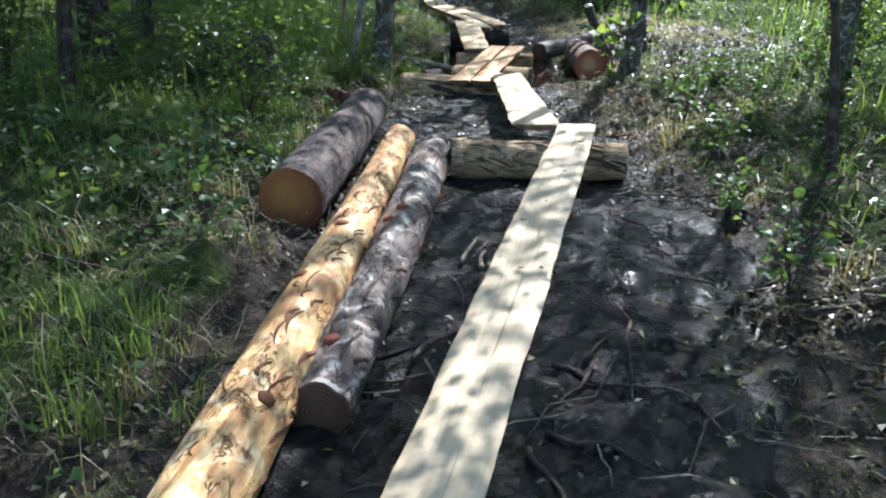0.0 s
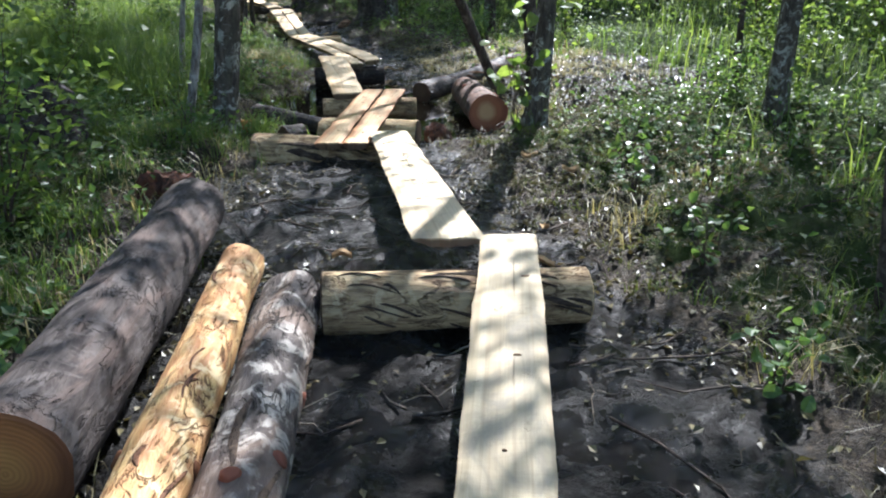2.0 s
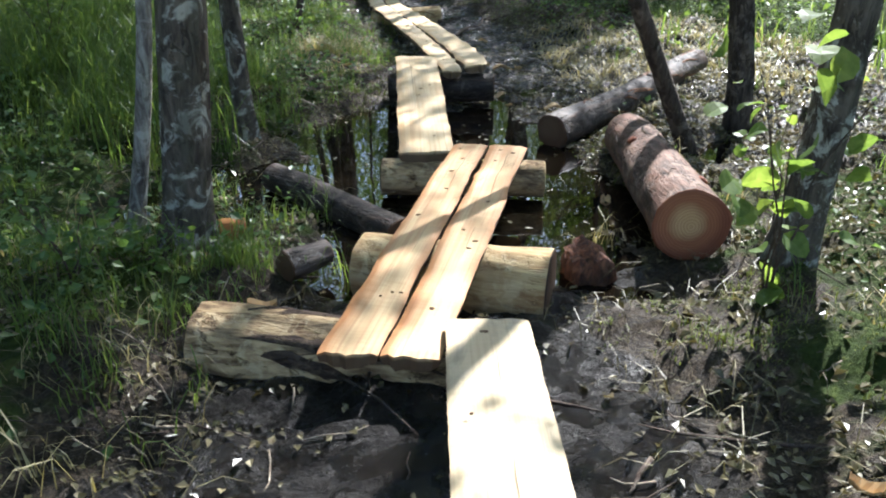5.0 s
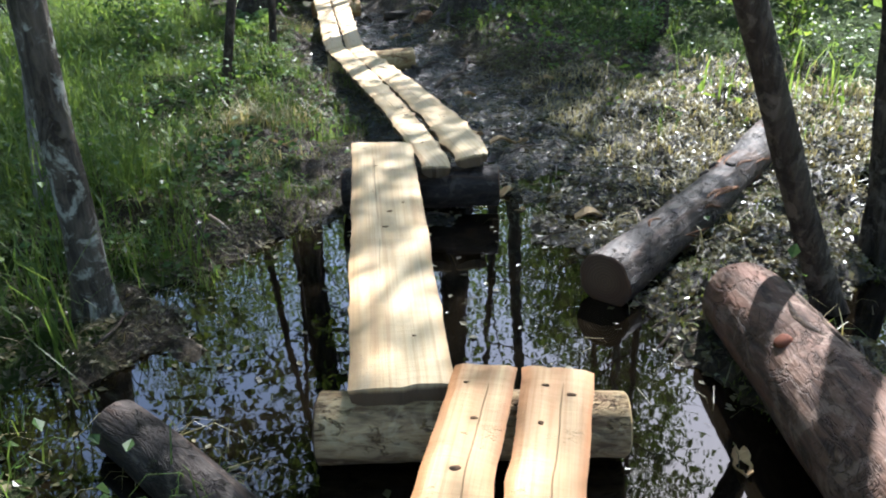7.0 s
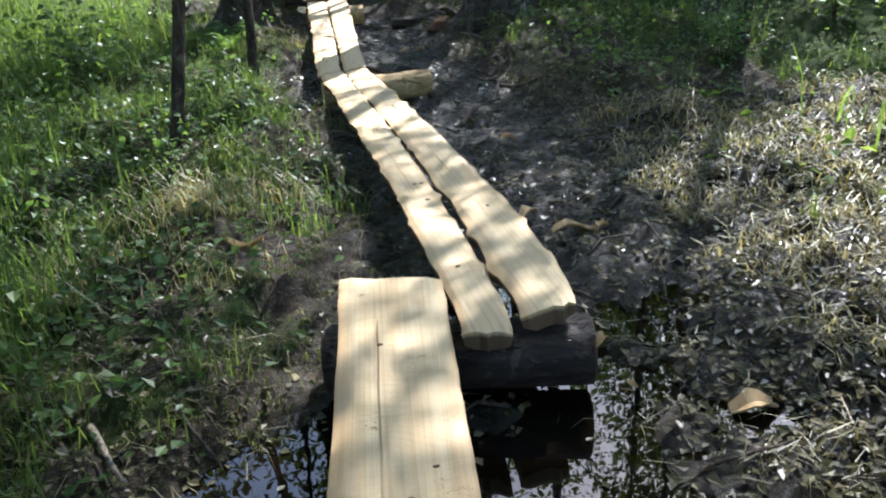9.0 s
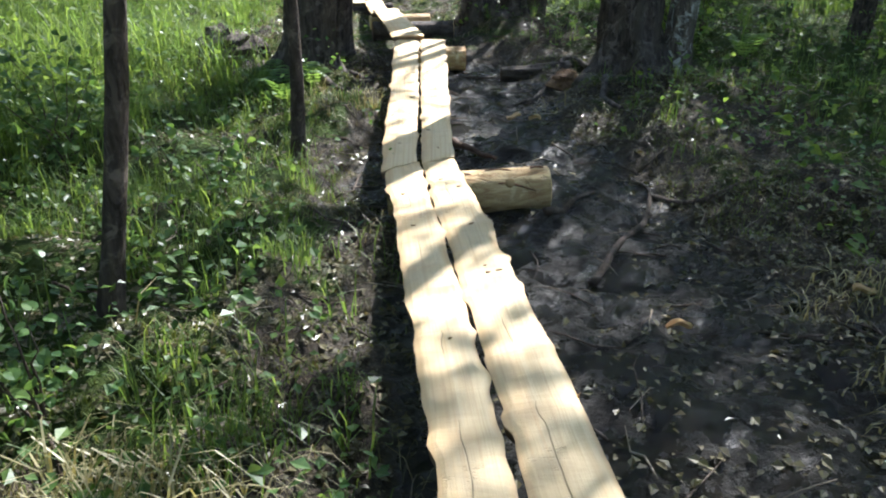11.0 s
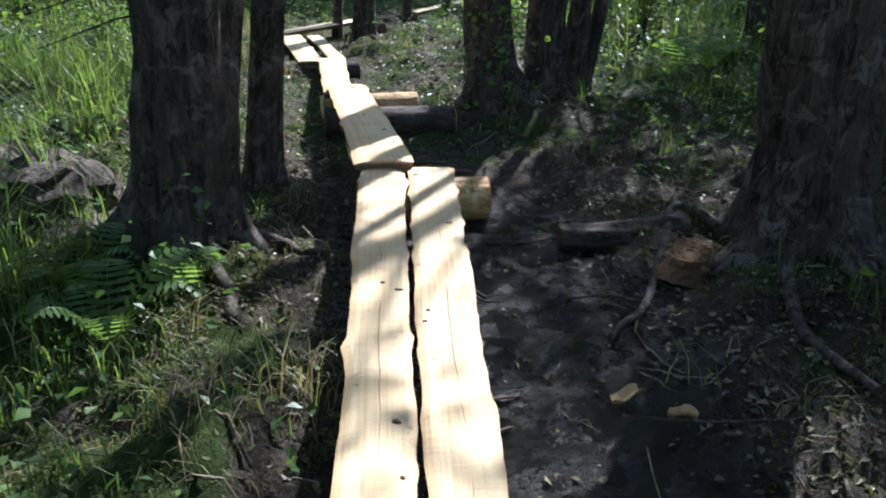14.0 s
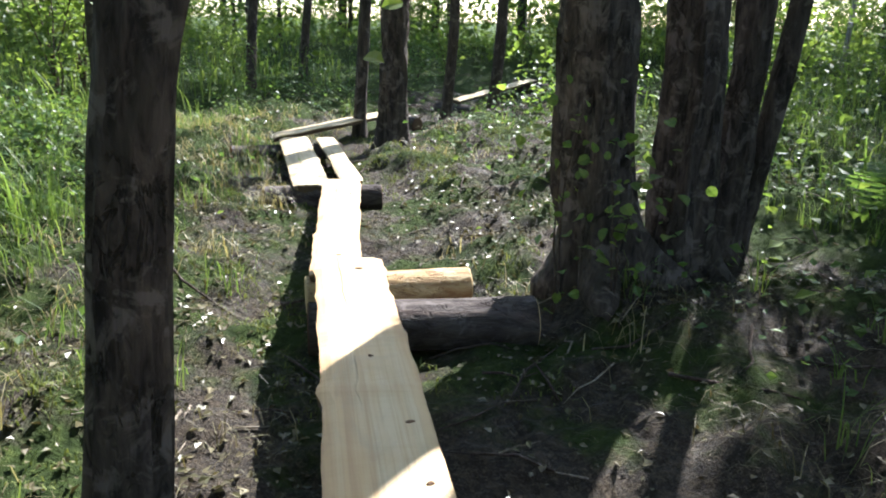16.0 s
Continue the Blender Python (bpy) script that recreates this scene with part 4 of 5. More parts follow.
SUN_GAPS = ((5.5, 13.5, 0.6), (6.5, 18.2, 0.6), (7.3, 27.5, 0.6), (2.5, 24.2, 0.6), (0.9, 26.2, 0.6), (2.2, 28.2, 0.6), (8.4, 18.0, 0.6), (6.7, 20.7, 0.6), (7.2, 23.1, 0.4))                              # added gaps, trees left out to let sun through: x, y, radius
g = random.Random(5)
made = 0
for _ in range(6000):
    if made >= 230:
        break
    x, y = g.uniform(-26, 26), g.uniform(-14, 62)
    lim = 2.6 if y < 20 else 3.2
    if path_gap(x, y) < lim or (-3.2 < x < 4.2 and 8 < y < 13.6):
        continue
    if -7 < x < -1 and 12 < y < 22 and g.random() < 0.8:
        continue
    need = 1.5 if y < 30 else 1.9
    if any((x - a) ** 2 + (y - b) ** 2 < need ** 2 for a, b in TAKEN):
        continue
    TAKEN.append((x, y))
    made += 1
    s = g.uniform(0.8, 1.2)
    src, turn, tall = g.choice(MODELS), g.uniform(0, 6.28), g.uniform(0.9, 1.15)
    if not any((x - a) ** 2 + (y - b) ** 2 < c * c for a, b, c in SUN_GAPS):
        copy_thing(src, Matrix.Translation((x, y, float(ground_z(x, y)) - 0.03)) @ Matrix.Rotation(turn, 4, "Z") @ Matrix.Diagonal((s, s, tall, 1)))
# extra trees added to shade planks and banks and screen sky from the water
for x, y, i, s in ((4.3, 8.7, 1, 0.9), (4.0, 21.9, 3, 0.72), (4.1, 27.2, 2, 0.9), (4.8, 23.5, 2, 0.85), (-4.5, 15.0, 0, 0.9), (-6.1, 17.6, 2, 0.95), (-4.6, 19.0, 3, 0.8), (-4.2, 11.4, 1, 0.85), (6.7, 25.9, 1, 0.95), (5.4, 28.7, 0, 0.95), (3.6, 17.9, 3, 0.45)):
    copy_thing(MODELS[i], Matrix.Translation((x, y, float(ground_z(x, y)) - 0.03)) @ Matrix.Diagonal((s, s, max(s, 0.9), 1)))


# ---- shrubs and saplings ----
def shrub_model(seed, height, stems, leaves, size, spread, name, label, material, at):
    g = np.random.default_rng(seed)
    ob = thing(name, label, "shrub", "undergrowth shrubs", at=Matrix.Translation(at))
    pos = []
    for k in range(stems):
        a, L = g.uniform(0, 6.28), height * g.uniform(0.6, 1.0)
        d = np.array((math.cos(a), math.sin(a), 0)) * spread * g.uniform(0.3, 1)
        t = np.linspace(0, 1, 7)
        P = np.outer(t ** 1.4, d) + np.outer(t, (0, 0, L)) + g.normal(size=(7, 3)) * 0.015
        P[0] = (0, 0, -0.08)
        v, f = tube(P, 0.006 * (1 - t * 0.85) * max(1, height), 5, 0, False)
        part("stem", mesh_of("stem", v, f, M_TWIG), ob)
        m = leaves // stems
        tt = g.beta(1.8, 1.1, m)
        base = np.stack([np.interp(tt, t, P[:, i]) for i in range(3)], 1)
        pos.append(base + g.normal(size=(m, 3)) * np.array((0.16, 0.16, 0.10)) * height ** 0.7 * (0.4 + 0.6 * tt[:, None]))
    pos = np.concatenate(pos)
    pos[:, 2] = np.maximum(pos[:, 2], 0.04)
    nrm = np.tile(np.array((0, 0, 1.0)), (len(pos), 1))
    v, f = round_leaves(pos, g.uniform(0.6, 1.2, len(pos)) * size, nrm * 0.8, g) if len(pos) < 150 else leaf_cloud(pos, g.uniform(0.6, 1.35, len(pos)) * size, nrm * 0.8, 0.7, 0.22, g)
    part("leaves", mesh_of("leaves", v, f, material, False), ob)
    return ob


def at_ground(x, y, dz=0.0):
    return (x, y, float(ground_z(x, y)) + dz)


SHRUBS = [
    shrub_model(1, 1.9, 6, 900, 0.075, 0.7, "shrub", "leafy green shrub of the undergrowth", M_LEAF, at_ground(-5.2, 8.0)),
    shrub_model(2, 1.3, 6, 700, 0.065, 0.6, "shrub", "low leafy green shrub", M_LEAF, at_ground(5.4, 7.2)),
    shrub_model(3, 2.6, 7, 1300, 0.08, 0.9, "shrub", "tall leafy shrub catching the sun", M_LEAF, at_ground(-6.4, 14.5)),
    shrub_model(4, 0.75, 7, 420, 0.06, 0.4, "shrub", "knee-high leafy green bush", M_HERB, at_ground(4.6, 10.2)),
]
g = random.Random(9)
spots = []
for _ in range(9000):
    if len(spots) >= 292:
        break
    x, y = g.uniform(-22, 22), g.uniform(-8, 58)
    gap = path_gap(x, y)
    if gap < (1.7 if x < 0.5 else 2.9 if y < 9 else 2.2) or (-2.2 < x < 4.4 and 8 < y < 14):
        continue
    if gap > 7 and g.random() < 0.35:
        continue
    if any((x - a) ** 2 + (y - b) ** 2 < 0.8 for a, b in spots):
        continue
    spots.append((x, y))
    near = gap < 3.8
    src = g.choice([SHRUBS[3], SHRUBS[3], SHRUBS[1]]) if near else g.choice(SHRUBS[:3])
    s = g.uniform(0.75, 1.25)
    copy_thing(src, Matrix.Translation(at_ground(x, y)) @ Matrix.Rotation(g.uniform(0, 6.28), 4, "Z") @ Matrix.Diagonal((s, s, s, 1)))


# ---- grass and low plants ----
def scatter(n, seed, x0, x1, y0, y1, want):
    """n tries at points; want gives the chance to keep each one."""
    g = np.random.default_rng(seed)
    x, y = g.uniform(x0, x1, n), g.uniform(y0, y1, n)
    mud, moss, out = ground_kind(x, y)
    keep = g.uniform(size=n) < want(x, y, mud, moss, out)
    x, y = x[keep], y[keep]
    return np.stack([x, y, ground_z(x, y) - 0.01], 1), g


def clumpy(x, y, s, seed):
    return np.clip(fbm(x * s, y * s, seed, 3) * 2.2 + 0.5, 0, 1)


def tufts(name, n, seed, box, want, per, spread, height, width, lean, material, label, scale=None):
    """Grass growing in tufts of bent blades."""
    p, g = scatter(n, seed, *box, want)
    k = g.integers(per[0], per[1], len(p))
    c = np.repeat(p, k, axis=0)
    hs = np.repeat(g.uniform(0.55, 1.2, len(p)) * (scale(p[:, 0], p[:, 1]) if scale else 1.0), k)
    c[:, :2] += g.normal(size=(len(c), 2)) * spread
    c[:, 2] = ground_z(c[:, 0], c[:, 1]) - 0.01
    v, f = blades(c, g.uniform(*height, len(c)) * hs, g.uniform(*width, len(c)), g.uniform(*lean, len(c)), g)
    tagged(new(name, mesh_of(name, v, f, material, False)), label, "grass", kind="stuff")


def bank(x, y, mud, moss, out):
    left = line_d(x, y) < 0
    w = np.where(left, step(-0.1, 0.45, out), step(0.05, 0.8, out)) * clumpy(x, y, 0.9, 81) ** 1.4
    w = w * (1 - 0.85 * wet_patch(x, y))
    return w * np.where(left, 1.0 - 0.7 * step(16, 17.5, y) * (1 - step(0.9, 1.8, out)), np.where(y > 14.5, 0.10 + 0.3 * step(1.8, 3.0, out), np.where(y < 7.5, 0.10 + 0.3 * step(1.0, 2.2, out), 0.12)))


tufts("grass", 21000, 21, (-6, 5.5, -1, 30), bank, (7, 18), 0.045, (0.10, 0.32), (0.002, 0.0042), (0.25, 1.0), M_GRASS, "green grass growing in tufts on the banks")
tufts("dry_grass", 7500, 22, (-4.5, 4.5, -0.5, 29), lambda x, y, mud, moss, out: step(-0.05, 0.25, out) * (1 - step(0.6, 1.8, out)) * clumpy(x, y, 1.1, 91) ** 1.4 * np.where(line_d(x, y) > 0, 0.14, 0.5 + 0.3 * (y > 17)), (8, 20), 0.06, (0.08, 0.28), (0.0015, 0.0034), (0.7, 1.0), M_DRYGRASS, "bleached dry grass bent over the edge of the mud")
tufts("straw", 10000, 26, (-4.0, 4.0, -0.5, 26), lambda x, y, mud, moss, out: step(-0.25, 0.2, out) * (1 - 0.7 * step(1.0, 2.4, out)) * (0.25 + 0.75 * clumpy(x, y, 0.9, 93)) * np.where(line_d(x, y) > 0, 0.4, 0.5), (5, 12), 0.09, (0.07, 0.2), (0.0012, 0.0028), (1.05, 1.3), M_STRAW, "flattened brown straw matted over the banks")
tufts("tall_grass", 4200, 23, (-6, -0.4, 10.5, 24), lambda x, y, mud, moss, out: (line_d(x, y) < 0) * step(0.35 + 0.6 * step(13, 15, y), 1.0 + 0.8 * step(13, 15, y), out) * clumpy(x, y, 0.7, 95) ** 1.5 * 0.8, (6, 16), 0.05, (0.3, 0.8), (0.0025, 0.0055), (0.3, 0.95), M_GRASS, "tall green sedge grass in the open wood")

p, g = scatter(150000, 24, -6, 6, -0.5, 34, lambda x, y, mud, moss, out: (1 - 0.8 * wet_patch(x, y)) * np.where(line_d(x, y) < 0, step(0.0, 0.6, out), step(0.25, 0.9, out)) * clumpy(x, y, 0.8, 97) ** 1.2 * np.where(line_d(x, y) > 0, np.where(y > 15, 0.4, 0.15 + 0.75 * step(1.1, 2.0, out)), 1.0 - 0.7 * step(16, 17.5, y) * (1 - step(0.9, 1.8, out))))
up = np.tile(np.array((0, 0, 1.0)), (len(p), 1))
v, f = leaf_cloud(p + np.stack([p[:, 0] * 0, p[:, 0] * 0, g.beta(1.3, 2, len(p)) * (0.12 + 0.4 * clumpy(p[:, 0], p[:, 1], 1.5, 77)) + 0.02], 1), g.uniform(0.02, 0.065, len(p)), up, 0.75, 0.2, g)
tagged(new("low_plants", mesh_of("low_plants", v, f, M_HERB, False)), "small broad-leaved green plants covering the bank", "plants", kind="stuff")

p, g = scatter(330000, 25, -4.5, 4.5, -0.5, 31, lambda x, y, mud, moss, out: 0.05 + 0.25 * wet_patch(x, y) + 0.7 * step(-0.4, 0.3, out) * clumpy(x, y, 1.0, 99) * (1 - 0.6 * step(1.2, 2.5, out)) * (1 - 0.5 * step(19, 21, y)))
p = p[(p[:, 2] > WATER_Z - 0.02)]
v, f = leaf_cloud(p + np.array((0, 0, 0.022)), g.uniform(0.010, 0.046, len(p)) * (1 + 0.2 * wet_patch(p[:, 0], p[:, 1])), np.tile(np.array((0, 0, 1.3)), (len(p), 1)), 0.7, 0.3, g)
tagged(new("leaf_litter", mesh_of("leaf_litter", v, f, M_LITTER, False)), "fallen brown and yellow leaves on the ground", "leaf litter", kind="stuff")


p, g = scatter(30000, 27, 0.8, 5, 0.5, 23, lambda x, y, mud, moss, out: (line_d(x, y) > 0) * step(-0.5, 0.3, out) * (1 - 0.6 * step(1.6, 3, out)) * (0.15 + 0.75 * clumpy(x, y, 1.1, 171)) * (1 - 0.7 * mud) * np.where(y > 12.5, 0.3, 1.0))
p = p[(p[:, 2] > WATER_Z - 0.02)]
v, f = leaf_cloud(p + np.array((0, 0, 0.024)), g.uniform(0.025, 0.065, len(p)), np.tile(np.array((0, 0, 1.1)), (len(p), 1)), 0.62, 0.35, g)
tagged(new("dead_leaves", mesh_of("dead_leaves", v, f, M_LITTER, False)), "larger dead leaves matted on the bank", "leaf litter", kind="stuff")
g = np.random.default_rng(29)
x, y = g.uniform(-1.2, 2.2, 900), g.uniform(9.0, 13.0, 900)
z = ground_z(x, y)
q = (z < WATER_Z) & (g.uniform(size=900) < 0.25 + 0.75 * step(WATER_Z - 0.06, WATER_Z, z))
p = np.stack([x, y, np.full(900, WATER_Z + 0.006)], 1)[q]
v, f = leaf_cloud(p, g.uniform(0.015, 0.05, len(p)), np.tile(np.array((0, 0, 6.0)), (len(p), 1)), 0.65, 0.1, g)
tagged(new("floating_leaves", mesh_of("floating_leaves", v, f, M_LITTER, False)), "dead leaves floating on the bog water", "leaf litter", kind="stuff")
p, g = scatter(20000, 34, 1.3, 5, 10.2, 15.5, lambda x, y, mud, moss, out: np.maximum(wet_patch(x, y), 0.5 * mud * (y < 12.5)) * (0.3 + 0.7 * clumpy(x, y, 1.6, 193)) * step(1.3, 2.2, x))
p = p[(p[:, 2] > WATER_Z - 0.015)]
v, f = leaf_cloud(p + np.array((0, 0, 0.02)), g.uniform(0.012, 0.05, len(p)), np.tile(np.array((0, 0, 1.8)), (len(p), 1)), 0.7, 0.3, g)
tagged(new("wet_leaves", mesh_of("wet_leaves", v, f, M_WETLEAF, False)), "wet trodden leaves glinting in the sunny hollow", "leaf litter", kind="stuff")
tufts("pale_sedge", 600, 30, (1.7, 4.6, 11.8, 16.2), lambda x, y, mud, moss, out: wet_patch(x, y) * (0.2 + 0.8 * clumpy(x, y, 1.4, 191)), (8, 18), 0.07, (0.05, 0.2), (0.002, 0.005), (0.85, 1.25), M_DRYGRASS, "pale trampled sedge in the wet hollow")
tufts("sedge_clump", 60, 36, (-1.0, -0.2, 13.8, 14.7), lambda x, y, mud, moss, out: 1.0 - step(0.15, 0.42, np.hypot(x + 0.55, y - 14.25)), (10, 20), 0.05, (0.10, 0.30), (0.0025, 0.005), (0.5, 1.05), M_DRYGRASS, "pale arching sedge beside the planks")
tufts("moss", 11000, 28, (-3.5, 4, 0, 28), lambda x, y, mud, moss, out: np.maximum(step(0.0, 0.4, out), 0.7 * step(21, 22.5, y)) * (1 - step(1.5, 2.6, out)) * (clumpy(x, y, 1.3, 181) > 0.56) * 0.9, (20, 34), 0.05, (0.02, 0.065), (0.002, 0.0045), (0.2, 1.1), M_MOSSCLUMP, "yellow-green moss cushions on the bank")


def sticks(name, n, seed, want, lengths, radius, material, label, y1=28):
    p, g = scatter(n, seed, -4, 4, -0.2, y1, want)
    out = []
    for q in p:
        a, L = g.uniform(0, 6.28), g.uniform(*lengths)
        d = np.array((math.cos(a), math.sin(a), 0)) * L * 0.5
        c = np.array((q[0], q[1], 0))
        pts = [c - d, c - d * 0.3 + g.normal(size=3) * 0.02 * L * 3, c + d * 0.4 + g.normal(size=3) * 0.02 * L * 3, c + d]
        pts = [np.array((s[0], s[1], float(ground_z(s[0], s[1])) + radius + 0.006)) for s in pts]
        out.append(tube(pts, np.array((1.0, 0.9, 0.7, 0.3)) * radius * g.uniform(0.6, 1.5), 5, 0, True))
    v, f = join(out)
    tagged(new(name, mesh_of(name, v, f, material)), label, "twigs", kind="stuff")


sticks("dark_twigs", 1700, 31, lambda x, y, mud, moss, out: 0.25 + 0.5 * (1 - step(0.3, 1.2, out)), (0.12, 0.6), 0.006, M_TWIG, "dark broken twigs strewn over mud and banks")
sticks("pale_twigs", 1500, 32, lambda x, y, mud, moss, out: 0.3 + 0.4 * (1 - step(0.3, 1.2, out)), (0.05, 0.3), 0.0035, M_PALETWIG, "bleached twigs and splinters on the ground")


# ---- undergrowth further off ----
def gap_of(x, y):
    return np.abs(line_d(x, y))


def away(n, seed, near, far, dense):
    g = np.random.default_rng(seed)
    x, y = g.uniform(-24, 24, n), g.uniform(-8, 62, n)
    d = gap_of(x, y)
    keep = (d > near) & (d < far) & (g.uniform(size=n) < dense(x, y, d)) & ~((x > -3.0) & (x < 4.4) & (y > 8) & (y < 14))
    x, y = x[keep], y[keep]
    return np.stack([x, y, ground_z(x, y)], 1), g


p, g = away(230000, 41, 1.9, 22, lambda x, y, d: clumpy(x, y, 0.5, 120) * np.where(d > 4, 0.55, 0.7))
p[:, 2] += g.beta(1.2, 2.2, len(p)) * np.clip((gap_of(p[:, 0], p[:, 1]) - 1.6) * 0.6, 0.2, 1.9)
v, f = leaf_cloud(p, g.uniform(0.04, 0.11, len(p)), np.tile(np.array((0, 0, 0.9)), (len(p), 1)), 0.72, 0.22, g)
tagged(new("undergrowth", mesh_of("undergrowth", v, f, M_LEAF, False)), "dense leafy green undergrowth between the trees", "undergrowth", kind="stuff")

p, g = away(110000, 42, 2.6, 18, lambda x, y, d: clumpy(x, y, 0.4, 125) * 0.75)
v, f = blades(p, g.uniform(0.25, 0.75, len(p)), g.uniform(0.005, 0.011, len(p)), g.uniform(0.15, 0.8, len(p)), g)
tagged(new("wood_grass", mesh_of("wood_grass", v, f, M_GRASS, False)), "tall grass on the forest floor", "grass", kind="stuff")

p, g = away(60000, 43, 4.5, 24, lambda x, y, d: clumpy(x, y, 0.35, 130) ** 1.5)
p[:, 2] += g.uniform(0.8, 5.0, len(p))
v, f = leaf_cloud(p, g.uniform(0.07, 0.16, len(p)), np.tile(np.array((0, 0, 0.6)), (len(p), 1)), 0.72, 0.22, g)
tagged(new("low_foliage", mesh_of("low_foliage", v, f, M_LEAF, False)), "leafy lower twigs of the young wood", "foliage", kind="stuff")


p, g = away(260000, 44, 9, 60, lambda x, y, d: np.where((y > 34) | (np.abs(x) > 13), 0.55, 0.15))
p[:, 2] += g.beta(1.0, 1.4, len(p)) * 11
v, f = leaf_cloud(p, g.uniform(0.12, 0.30, len(p)), np.tile(np.array((0, 0, 0.6)), (len(p), 1)), 0.72, 0.22, g)
tagged(new("far_woods", mesh_of("far_woods", v, f, M_LEAF, False)), "leafy thickets deep in the wood", "woods", kind="stuff")


# ---- ferns ----
def fern(x, y, fronds, length, seed, label="green fern with arching feathery fronds"):
    g = np.random.default_rng(seed)
    ob = thing("fern", label, "fern", "ferns", at=Matrix.Translation(at_ground(x, y)))
    for k in range(fronds):
        a = 6.28 * k / fronds + g.uniform(-0.3, 0.3)
        L = length * g.uniform(0.7, 1.1)
        t = np.linspace(0, 1, 15)
        d = np.array((math.cos(a), math.sin(a), 0))
        side = np.array((-math.sin(a), math.cos(a), 0))
        P = np.outer(t * L * 0.75, d) + np.outer(np.sin(t * 2.1) * L * 0.62, (0, 0, 1))
        pieces = [tube(P, 0.004 * (1 - t * 0.8), 4, 0, False)]
        T = np.gradient(P, axis=0)
        T /= np.linalg.norm(T, axis=1)[:, None]
        for i in range(2, 15):
            w = L * 0.26 * math.sin(min(1, t[i] * 1.15) * math.pi * 0.92 + 0.18) + 0.01
            for sg in (-1, 1):
                tip = P[i] + side * sg * w + T[i] * w * 0.35 - np.array((0, 0, w * 0.2))
                m = (P[i] + tip) / 2
                b = T[i] * L * 0.026
                pieces.append((np.array([P[i] - b * 0.6, m - b, tip, m + b, P[i] + b * 0.6]), [[0, 1, 2, 3, 4]]))
        v, f = join(pieces)
        part("frond", mesh_of("frond", v, f, M_FERN, False), ob)
    return ob


for i, (x, y, n, L) in enumerate(((-1.62, 19.35, 7, 0.5), (-1.95, 19.75, 6, 0.45), (-1.45, 19.72, 5, 0.35), (2.0, 25.0, 6, 0.6), (3.2, 24.2, 7, 0.6), (-2.6, 18.4, 6, 0.5), (1.6, 24.4, 5, 0.5), (2.6, 21.0, 5, 0.45))):
    fern(x, y, n, L, 70 + i)


# ---- saplings by the way ----
shrub_model(11, 1.05, 4, 40, 0.125, 0.30, "sapling", "alder sapling with large round bright green leaves", M_LEAF, at_ground(1.78, 8.55))
shrub_model(12, 0.95, 3, 40, 0.085, 0.30, "sapling", "young alder shoots with broad pale leaves", M_LEAF, at_ground(2.25, 9.6))
shrub_model(13, 1.15, 2, 34, 0.05, 0.12, "sapling", "thin sapling with small yellowish leaves by the trunks", M_LEAF, at_ground(-0.40, 22.85))
shrub_model(14, 0.95, 3, 70, 0.06, 0.16, "sapling", "leafy shoots growing against a dark trunk", M_LEAF, at_ground(-0.13, 22.78))
shrub_model(15, 0.5, 5, 90, 0.05, 0.25, "herb", "broad-leaved weed at the edge of the mud", M_HERB, at_ground(-0.95, 8.6))
shrub_model(16, 0.45, 5, 90, 0.05, 0.25, "herb", "broad-leaved weed at the edge of the mud", M_HERB, at_ground(1.55, 3.2))
shrub_model(17, 0.5, 6, 110, 0.05, 0.3, "herb", "broad-leaved weed on the mossy bank", M_HERB, at_ground(1.75, 2.2))
shrub_model(18, 0.6, 6, 110, 0.05, 0.3, "herb", "pale-leaved weed catching the sun", M_HERB, at_ground(-1.3, 4.6))
shrub_model(19, 0.5, 5, 90, 0.05, 0.3, "herb", "broad-leaved weed in the grass", M_HERB, at_ground(-0.95, 14.6))
shrub_model(20, 0.45, 5, 80, 0.06, 0.3, "herb", "broad-leaved weed in the grass", M_HERB, at_ground(-1.15, 16.6))

for i, (x, y, h) in enumerate(((-1.05, 3.55, 0.35), (-1.25, 4.05, 0.45), (-0.95, 4.45, 0.3), (1.62, 4.2, 0.3), (1.85, 5.2, 0.35), (2.0, 6.4, 0.4), (2.3, 7.3, 0.45), (2.6, 6.6, 0.5), (-0.85, 13.2, 0.3), (-1.5, 14.0, 0.4), (-1.3, 15.9, 0.4), (-1.7, 17.2, 0.45), (-0.75, 9.0, 0.3))):
    shrub_model(40 + i, h, 5, 46, 0.062, 0.22, "herb", "soft broad-leaved herb on the grassy bank", M_HERB, at_ground(x, y))

# a low twig with backlit leaves, growing from the trunk beside the planks
o = BESIDE.matrix_world.translation
P = np.array([(0.2, 0.0, 1.95), (0.35, 0.25, 1.85), (0.6, 0.45, 1.66), (0.85, 0.6, 1.58), (1.05, 0.62, 1.56)])
v, f = tube(P, [0.008, 0.006, 0.004, 0.003, 0.0015], 5)
twig = part("branch", mesh_of("branch", v, f, M_TWIG), BESIDE, "thin overhanging branch")
q = np.array([(0.70, 0.52, 1.47), (0.59, 0.52, 1.38), (0.53, 0.52, 1.24), (0.95, 0.55, 1.49), (0.8, 0.6, 1.60), (0.45, 0.4, 1.72), (1.0, 0.6, 1.62), (0.62, 0.5, 1.60), (0.35, 0.3, 1.80), (0.88, 0.55, 1.66)])
v, f = round_leaves(q, 0.065, np.tile(np.array((0.0, -0.9, 0.5)), (len(q), 1)), np.random.default_rng(3))
part("leaves", mesh_of("leaves", v, f, M_LEAF, False), BESIDE, "bright backlit leaves")


